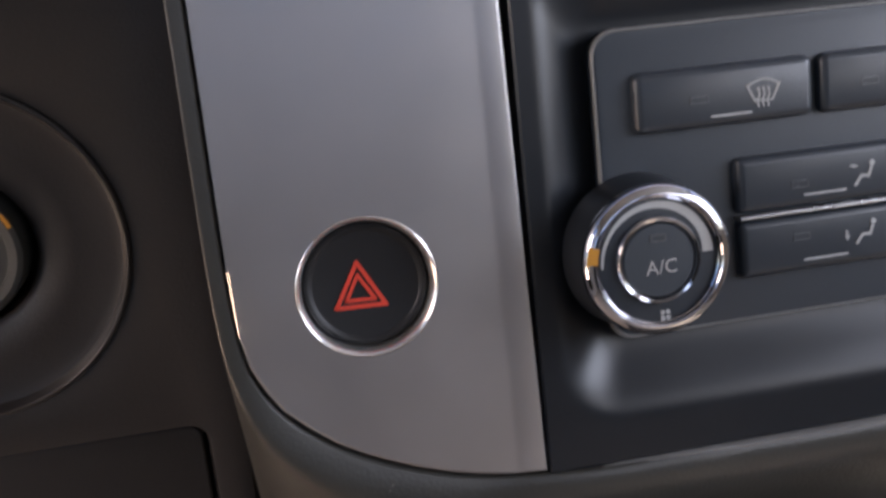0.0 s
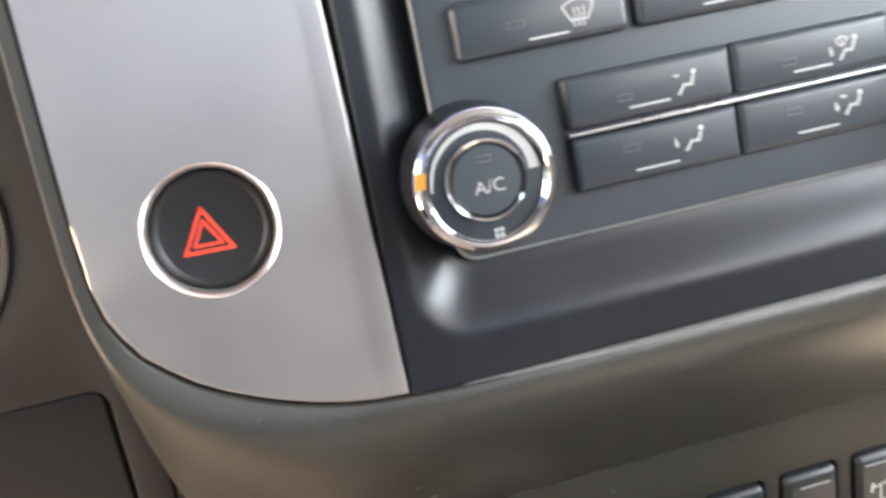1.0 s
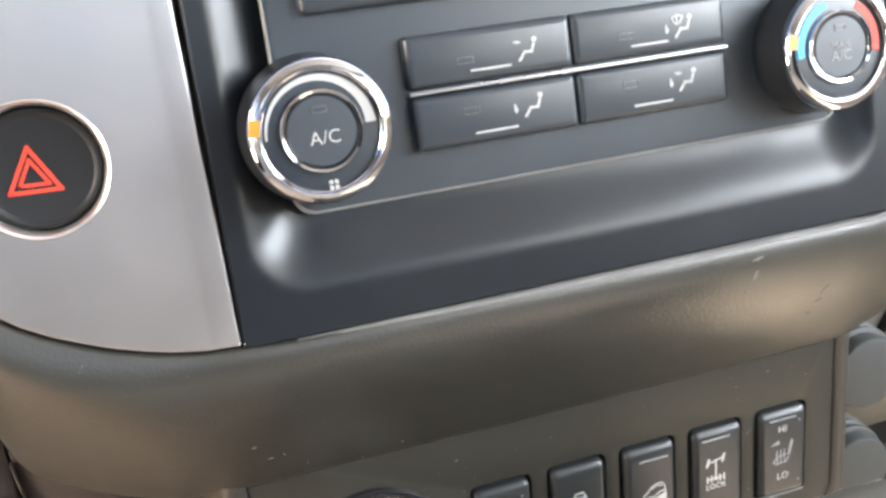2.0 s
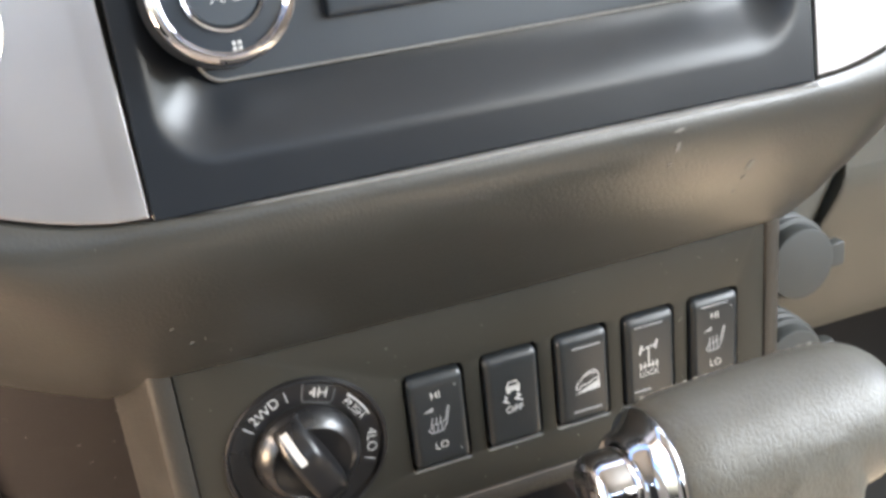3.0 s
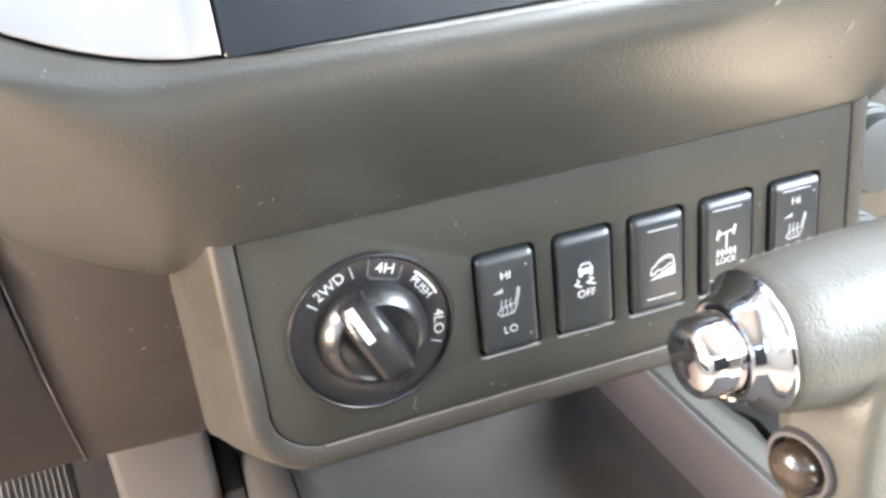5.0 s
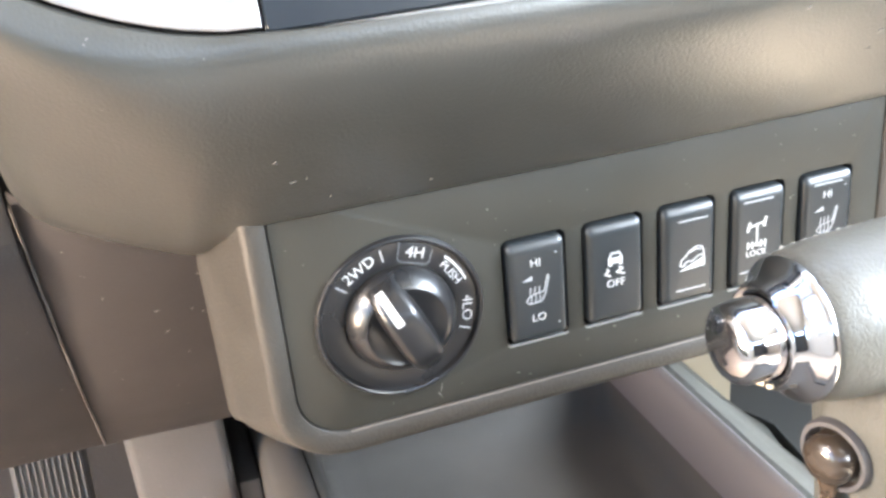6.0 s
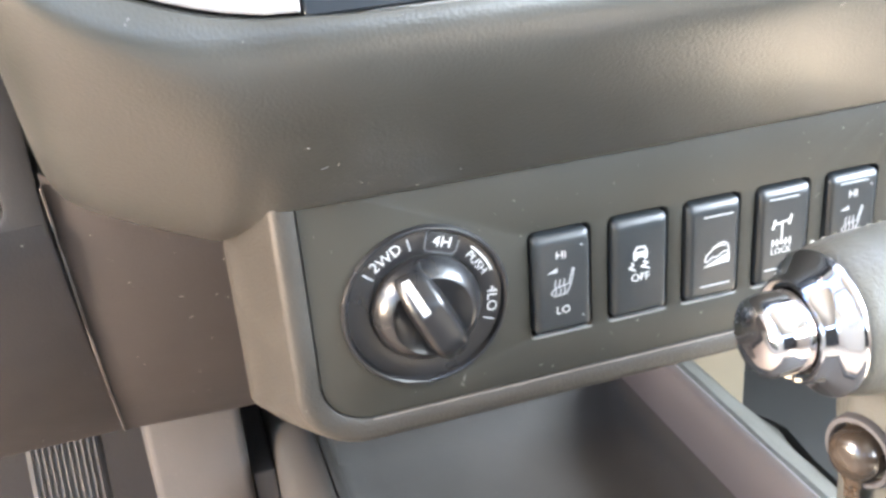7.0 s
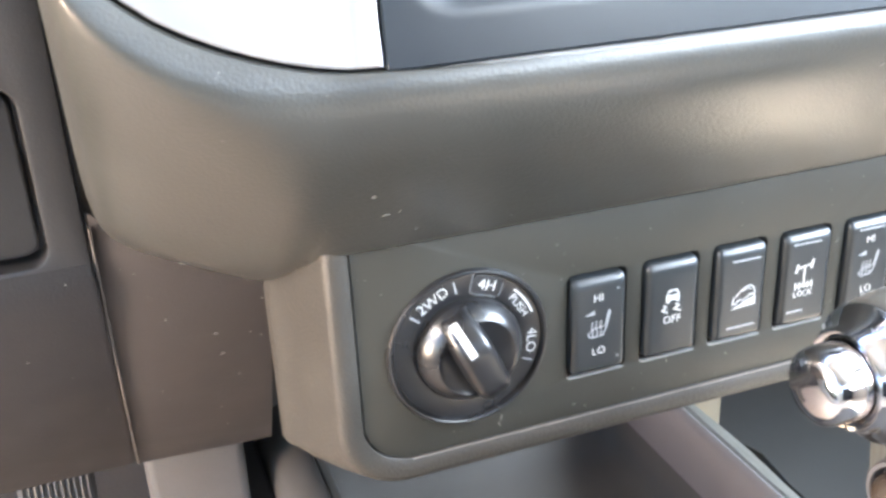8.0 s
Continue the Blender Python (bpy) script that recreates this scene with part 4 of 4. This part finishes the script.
def leather_body():
    """The grip and the stem under one skin of leather, with a soft fold between them and a flat for the thumb."""
    bm = bmesh.new()
    loft(bm, tube_x([(0.0052, 0.0180, 0, 0), (0.0052, 0.0207, 0, 0), (0.0080, 0.0222, 0, 0), (0.0150, 0.0236, 0, 0), (0.0250, 0.0240, 0, 0), (0.0400, 0.0243, 0, 0.0003), (0.0600, 0.0243, 0, 0.0004), (0.0740, 0.0240, 0, 0.0002), (0.0790, 0.0232, 0, 0.0), (0.0800, 0.0226, 0, 0.0), (0.0812, 0.0227, 0, 0.0), (0.0845, 0.0217, 0, -0.0004), (0.0885, 0.0192, 0, -0.0008), (0.0910, 0.0157, 0, -0.001), (0.0924, 0.0100, 0, -0.001), (0.0928, 0.0008, 0, -0.001)]), True, True)
    loops = []
    for z, x0, x1, y0, y1 in ((0.424, 0.050, 0.0690, -0.1230, -0.0880), (0.416, 0.038, 0.0710, -0.1282, -0.0850), (0.408, 0.030, 0.0728, -0.1300, -0.0835), (0.398, 0.0240, 0.0735, -0.1304, -0.082), (0.385, 0.0202, 0.0737, -0.1302, -0.080),
                              (0.372, 0.0195, 0.0738, -0.1296, -0.079), (0.357, 0.0200, 0.0742, -0.1284, -0.079), (0.335, 0.0218, 0.0756, -0.1268, -0.080), (0.30, 0.025, 0.0765, -0.1250, -0.082), (0.2035, 0.029, 0.0780, -0.122, -0.084)):
        ring = rrect(x0 + 0.013, x1, y0, y1, (0.014, 0.014, 0.006, 0.0005), 6)[:-7]
        loops.append([(u, v, z) for u, v in ring + [(x0 + 0.0085, y0 + 0.0360), (x0 + 0.0035, y0 + 0.0305), (x0 + 0.0018, y0 + 0.0265), (x0 + 0.0036, y0 + 0.0175), (x0 + 0.0068, y0 + 0.0050), (x0 + 0.0080, y0 + 0.0020), (x0 + 0.0110, y0)]])
    loft(bm, loops, True, True)
    ob = part("grip", bm, M_LEATHER, shifter, "creased grey leather grip and stem", 180)
    mod = ob.modifiers.new("skin", "REMESH")
    mod.mode, mod.voxel_size, mod.use_smooth_shade = "VOXEL", 0.0013, True
    mod = ob.modifiers.new("soft", "SMOOTH")
    mod.factor, mod.iterations = 0.5, 7


leather_body()
bm = bmesh.new()
for k in range(17):
    x = 0.0105 + 0.0040 * k
    r = 0.0228 + 0.0011 * min(1.0, k / 5)
    rows = []
    for da, lift in ((-0.8, -0.0005), (-0.4, 0.0001), (0.4, 0.0001), (0.8, -0.0005)):
        a = radians(57 + da)
        rows.append([(x + dx, AXY + (r + lift + 0.0003) * math.cos(a), AXZ + 0.0003 + (r + lift + 0.0003) * math.sin(a)) for dx in (-0.0006, -0.0004, 0.0004, 0.0006)])
    loft(bm, rows, closed=False)
part("stitching", bm, M_THREAD, shifter, "pale stitched seam along the grip")
bm = bmesh.new()
loft(bm, tube_x([(0.0062, 0.0195, 0, 0), (0.0064, 0.0210, 0, 0), (0.0056, 0.0216, 0, 0), (0.0044, 0.0217, 0, 0), (0.0036, 0.0212, 0, 0), (0.0030, 0.0206, 0, 0), (0.0012, 0.0186, 0, 0), (-0.0004, 0.0170, 0, 0), (-0.0022, 0.0162, 0, 0), (-0.0040, 0.0158, 0, 0), (-0.0048, 0.0151, 0, 0), (-0.0048, 0.0140, 0, 0), (-0.0040, 0.0128, 0, 0)]))
collar = part("collar", bm, M_CHROME, shifter, "polished chrome collar")
bm = bmesh.new()
rows = []
for k in range(9):
    a = radians(240 + 4.2 * k)
    x0, x1 = -0.0052 + 0.0006 * math.sin(5 * k), -0.0010 + 0.0007 * math.sin(3.1 * k + 1)
    rows.append([(x, AXY + r * math.cos(a), AXZ + r * math.sin(a)) for x, r in ((x0, 0.0138), (x0, 0.0149), ((x0 + x1) / 2, 0.0153), (x1, 0.0159), (x1, 0.0150))])
loft(bm, rows, True, True, closed=False)
part("chip", bm, M_CHIP, collar, "cream patch where the chrome has flaked off")
bm = bmesh.new()
loft(bm, tube_x([(0.0010, 0.0122, 0, 0), (-0.0092, 0.0123, 0, 0), (-0.0130, 0.0121, 0, 0), (-0.0148, 0.0115, 0, 0), (-0.0161, 0.0101, 0, 0), (-0.0169, 0.0078, 0, 0), (-0.0173, 0.0050, 0, 0), (-0.0174, 0.0022, 0, 0), (-0.0174, 0.0003, 0, 0)]), False, True)
part("release_button", bm, M_CHROME, shifter, "domed chrome release button")
bm = bmesh.new()
loft(bm, tube_x([(0.034, 0.0121, 0, 0), (0.0250, 0.0121, 0, 0), (0.0238, 0.0115, 0, 0), (0.0237, 0.0102, 0, 0), (0.0244, 0.0097, 0, 0), (0.030, 0.0094, 0, 0)], -0.1055, 0.358))
THUMB = pose(0.0206, -0.1093, 0.3602) @ pose(0, 0, 0, 0, 0, 15) @ pose(-0.0245, 0.1055, -0.358)
ring = part("thumb_ring", bm, M_RING, shifter, "grey plastic ring")
ring.matrix_basis = THUMB
bm = bmesh.new()
loft(bm, tube_x([(0.031, 0.0086, 0, 0), (0.0226, 0.0084, 0, 0), (0.0202, 0.0078, 0, 0), (0.0186, 0.0062, 0, 0), (0.0178, 0.0040, 0, 0), (0.0175, 0.0005, 0, 0)], -0.1055, 0.358), False, True)
part("thumb_button", bm, M_LENS, ring, "brown smoky thumb button")


def torn_film():
    """Crumpled clear film that hangs from the lower edge of the thumb button."""
    rnd = random.Random(21)
    rows = []
    for k in range(15):
        f = k / 14
        z = 0.3505 - 0.0170 * f
        w = 0.0034 * (1 - 0.4 * f)
        x = 0.0222 + 0.0030 * f
        rows.append([(x + 0.0016 * (rnd.random() - 0.5) - 0.0012 * math.sin(math.pi * q / 6), -0.1062 + 0.0010 * f + w * (q / 6 - 0.5) * 2 + 0.0008 * rnd.random(), z + 0.0012 * rnd.random()) for q in range(7)])
    bm = bmesh.new()
    loft(bm, rows, closed=False)
    ob = part("torn_film", bm, M_FILM, ring, "crumpled amber plastic film", 25)
    mod = ob.modifiers.new("thick", "SOLIDIFY")
    mod.thickness = 0.0004


torn_film()

# ---- centre console ----
console = thing("centre_console", "dark plastic centre console with an open tray", "console")


TRAY = [(-0.1345, 0.0), (-0.1345, 0.178), (-0.1338, 0.190), (-0.1315, 0.1990), (-0.1272, 0.2052), (-0.1200, 0.2085), (-0.1115, 0.2092), (-0.1097, 0.2080), (-0.1091, 0.2045), (-0.1083, 0.2068), (-0.1060, 0.2062), (-0.1020, 0.2000),
        (-0.0985, 0.185), (-0.0955, 0.160), (-0.0900, 0.138), (-0.0800, 0.124), (-0.0640, 0.1165), (-0.0400, 0.1145), (0.0800, 0.1145), (0.1060, 0.1165), (0.1180, 0.1225), (0.1250, 0.1340), (0.1285, 0.150), (0.1310, 0.175),
        (0.1322, 0.188), (0.1340, 0.1915), (0.1370, 0.1925), (0.1405, 0.190), (0.1420, 0.184), (0.1420, 0.0)]


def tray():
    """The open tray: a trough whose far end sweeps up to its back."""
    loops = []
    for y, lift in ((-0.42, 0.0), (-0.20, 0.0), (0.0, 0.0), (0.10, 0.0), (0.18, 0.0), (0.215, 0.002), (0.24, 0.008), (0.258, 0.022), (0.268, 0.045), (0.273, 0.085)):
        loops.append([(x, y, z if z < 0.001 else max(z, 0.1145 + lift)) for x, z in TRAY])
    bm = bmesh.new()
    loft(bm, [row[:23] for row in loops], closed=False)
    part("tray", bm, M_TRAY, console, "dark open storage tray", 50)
    # same trough, split off here to carry the paler lit colour
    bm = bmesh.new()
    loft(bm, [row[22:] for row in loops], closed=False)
    part("tray_wall", bm, M_WALL_LIT, console, "smooth side wall of the tray, lilac grey made paler as lit", 50)


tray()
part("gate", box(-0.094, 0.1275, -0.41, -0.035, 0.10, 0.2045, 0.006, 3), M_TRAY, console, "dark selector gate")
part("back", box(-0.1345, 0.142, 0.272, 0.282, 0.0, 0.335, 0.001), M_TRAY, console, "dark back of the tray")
part("front", box(-0.1345, 0.142, -0.43, -0.42, 0.0, 0.209, 0.001), M_TRAY, console)
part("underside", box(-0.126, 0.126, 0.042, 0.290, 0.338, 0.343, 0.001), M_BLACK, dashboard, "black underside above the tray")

# ---- passenger footwell ----
hump = thing("tunnel_carpet", "grey beige carpet falling from the console to the footwell", "carpet")
bm = bmesh.new()
loops = []
for k in range(31):
    y = -0.40 + 0.80 * k / 30
    sway = 0.003 * math.sin(41 * y) + 0.002 * math.sin(97 * y + 1)
    loops.append([(x + sway * f, y, z) for x, z, f in ((0.1425, 0.0, 0), (0.1425, 0.180, 0), (0.150, 0.183, 0.2), (0.165, 0.172, 0.4), (0.200, 0.135, 0.6), (0.258, 0.068, 0.8), (0.296, 0.024, 1), (0.309, 0.012, 1), (0.3155, 0.0085, 1), (0.317, 0.0, 1))])
loft(bm, loops, closed=False)
part("carpet", bm, M_HUMP, hump)
# added box; its cream colour stands in for sunlight on the carpet
sun_panel = thing("sun_patch_panel", "added cream panel for the sun patch in the passenger footwell beside the tunnel", "panel")
part("panel", box(0.143, 0.308, 0.362, 0.418, 0.0, 0.40, 0.004, 3), M_SUN_PATCH, sun_panel)
mat = thing("floor_mat", "dark grey rubber mat on the passenger floor", "mat")
bm = bmesh.new()
edge = [(0.314, 0.12), (0.313, 0.18), (0.314, 0.232), (0.315, 0.268), (0.319, 0.297), (0.3215, 0.316), (0.317, 0.331), (0.309, 0.346), (0.3085, 0.361), (0.309, 0.412), (0.70, 0.412), (0.70, 0.12)]
loft(bm, [[(x, y, 0.001) for x, y in edge], [(x, y, 0.014) for x, y in edge]], True, True)
part("mat", bm, M_MAT, mat)

tunnel = thing("tunnel_trim", "taupe plastic trim beside the footwell tunnel", "trim")
part("trim", box(-0.2075, -0.150, 0.205, 0.42, 0.0, 0.30, 0.006, 3), M_TUNNEL, tunnel)
part("lower_trim", box(-0.1495, -0.1348, 0.215, 0.42, 0.0, 0.178, 0.003, 2), M_TUNNEL, tunnel)

# ---- accelerator ----
pedal = thing("accelerator_pedal", "worn ribbed accelerator pedal in the footwell", "pedal", pose(-0.266, 0.285, 0.150, -28, 0, 0))
part("pad", slab(-0.024, 0.024, -0.085, 0.06, 0.010, 0.0, 0.006, 0.002), M_RUBBER, pedal, "black rubber pad")
for k in range(11):
    x = -0.0205 + 0.0041 * k
    part("rib", slab(x - 0.0009, x + 0.0009, -0.080, 0.056, 0.0, -0.0022, 0.001, 0.0006, 2), M_RIB, pedal)
part("arm", box(-0.008, 0.008, 0.008, 0.022, -0.02, 0.25, 0.003), M_BLACK, pedal, "black steel arm")

# ---- power socket ----
socket = thing("power_socket", "grey capped power socket beside the switch panel", "socket", pose(0.170, 0.030, 0.3885), "capped sockets one above the other")
part("collar", lathe([(0.0215, 0.03), (0.0215, 0.0185), (0.0198, 0.0175), (0.0198, 0.0155), (0.0213, 0.0145), (0.0213, 0.0120), (0.0196, 0.0110), (0.0196, 0.009), (0.0208, 0.008), (0.0208, 0.006), (0.019, 0.005), (0.0, 0.005)], 48), M_CAP, socket, "ribbed grey collar")
part("cap", lathe([(0.0185, 0.006), (0.0185, -0.001), (0.0178, -0.0025), (0.0160, -0.003), (0.0, -0.0032)], 48), M_CAP, socket, "round grey cap")
part("tab", slab(0.0165, 0.0255, -0.0065, 0.0065, 0.004, -0.002, 0.002, 0.001), M_CAP, socket, "pull tab")
copy_thing(socket, pose(0.170, 0.034, 0.3325))

# ---- wear: pale scuffs and specks where things have rubbed ----
M_SCUFF = material("pale_scuff", (0.125, 0.12, 0.108), 0.7, blotch=0.3)
bpy.context.view_layer.update()
DEPS = bpy.context.evaluated_depsgraph_get()


def scuff(x, z, length, width, turn, parent, seed):
    """A thin ragged pale mark on whatever surface lies behind (x, z)."""
    hit, place, normal, _, _, _ = scene.ray_cast(DEPS, Vector((x, -0.30, z)), Vector((0, 1, 0)))
    if not hit:
        return
    rnd = random.Random(seed)
    up = Vector((0, 0, 1))
    side = normal.cross(up).normalized() * -1
    up = side.cross(normal).normalized() * -1
    if up.z < 0:
        up = -up
    ca, sa = math.cos(radians(turn)), math.sin(radians(turn))
    bm = bmesh.new()
    rim = []
    n = 12
    for i in range(n):
        a = 2 * math.pi * i / n
        r = 0.65 + 0.55 * rnd.random()
        p, q = r * length / 2 * math.cos(a), r * width / 2 * math.sin(a)
        rim.append((p * ca - q * sa, p * sa + q * ca))
    top = [bm.verts.new(place + normal * 0.00022 + side * p + up * q) for p, q in rim]
    low = [bm.verts.new(place - normal * 0.0004 + side * p + up * q) for p, q in rim]
    bm.faces.new(top)
    for i in range(n):
        j = (i + 1) % n
        bm.faces.new((top[i], top[j], low[j], low[i]))
    part("scuff", bm, M_SCUFF, parent, "pale scuff mark")


for k, (x, z, length, width, turn) in enumerate((
        (-0.1776, 0.4225, 0.0026, 0.0012, 5), (-0.1164, 0.4494, 0.0024, 0.0006, 20), (-0.1120, 0.4500, 0.0016, 0.0005, 70), (-0.1038, 0.4393, 0.0008, 0.0008, 0), (-0.0831, 0.4325, 0.0009, 0.0007, 0),
        (-0.0686, 0.4371, 0.0012, 0.0006, 30), (0.0891, 0.4733, 0.0050, 0.0030, 80), (0.0895, 0.4673, 0.0036, 0.0022, 60), (0.0894, 0.4603, 0.0018, 0.0012, 0), (0.0549, 0.4950, 0.0046, 0.0014, 10),
        (0.0542, 0.4888, 0.0040, 0.0016, 75), (0.0523, 0.4822, 0.0022, 0.0012, 20), (-0.1221, 0.4593, 0.0018, 0.0005, 15))):
    scuff(x, z, length, width, turn, dashboard, k)
for k, (x, z, length, width, turn) in enumerate(((-0.0708, 0.3499, 0.0034, 0.0004, 75), (-0.0716, 0.3470, 0.0030, 0.0004, 120), (-0.0392, 0.3476, 0.0014, 0.0006, 0), (-0.0468, 0.4183, 0.0010, 0.0006, 0), (0.0895, 0.4110, 0.0010, 0.0006, 0))):
    scuff(x, z, length, width, turn, panel, 40 + k)
for k, (x, z, length, width, turn) in enumerate(((-0.1677, 0.3782, 0.0020, 0.0008, 0), (-0.1542, 0.3764, 0.0012, 0.0010, 0), (-0.1500, 0.3736, 0.0014, 0.0010, 80), (-0.1672, 0.3217, 0.0016, 0.0006, 60), (-0.1656, 0.3645, 0.0024, 0.0005, 30), (-0.1590, 0.3480, 0.0012, 0.0006, 10), (-0.1860, 0.3900, 0.0014, 0.0007, 40))):
    scuff(x, z, length, width, turn, dashboard, 60 + k)
scuff(-0.0581, 0.5405, 0.0045, 0.0005, -25, climate, 80)
scuff(0.0660, 0.5075, 0.0026, 0.0009, 5, climate, 81)
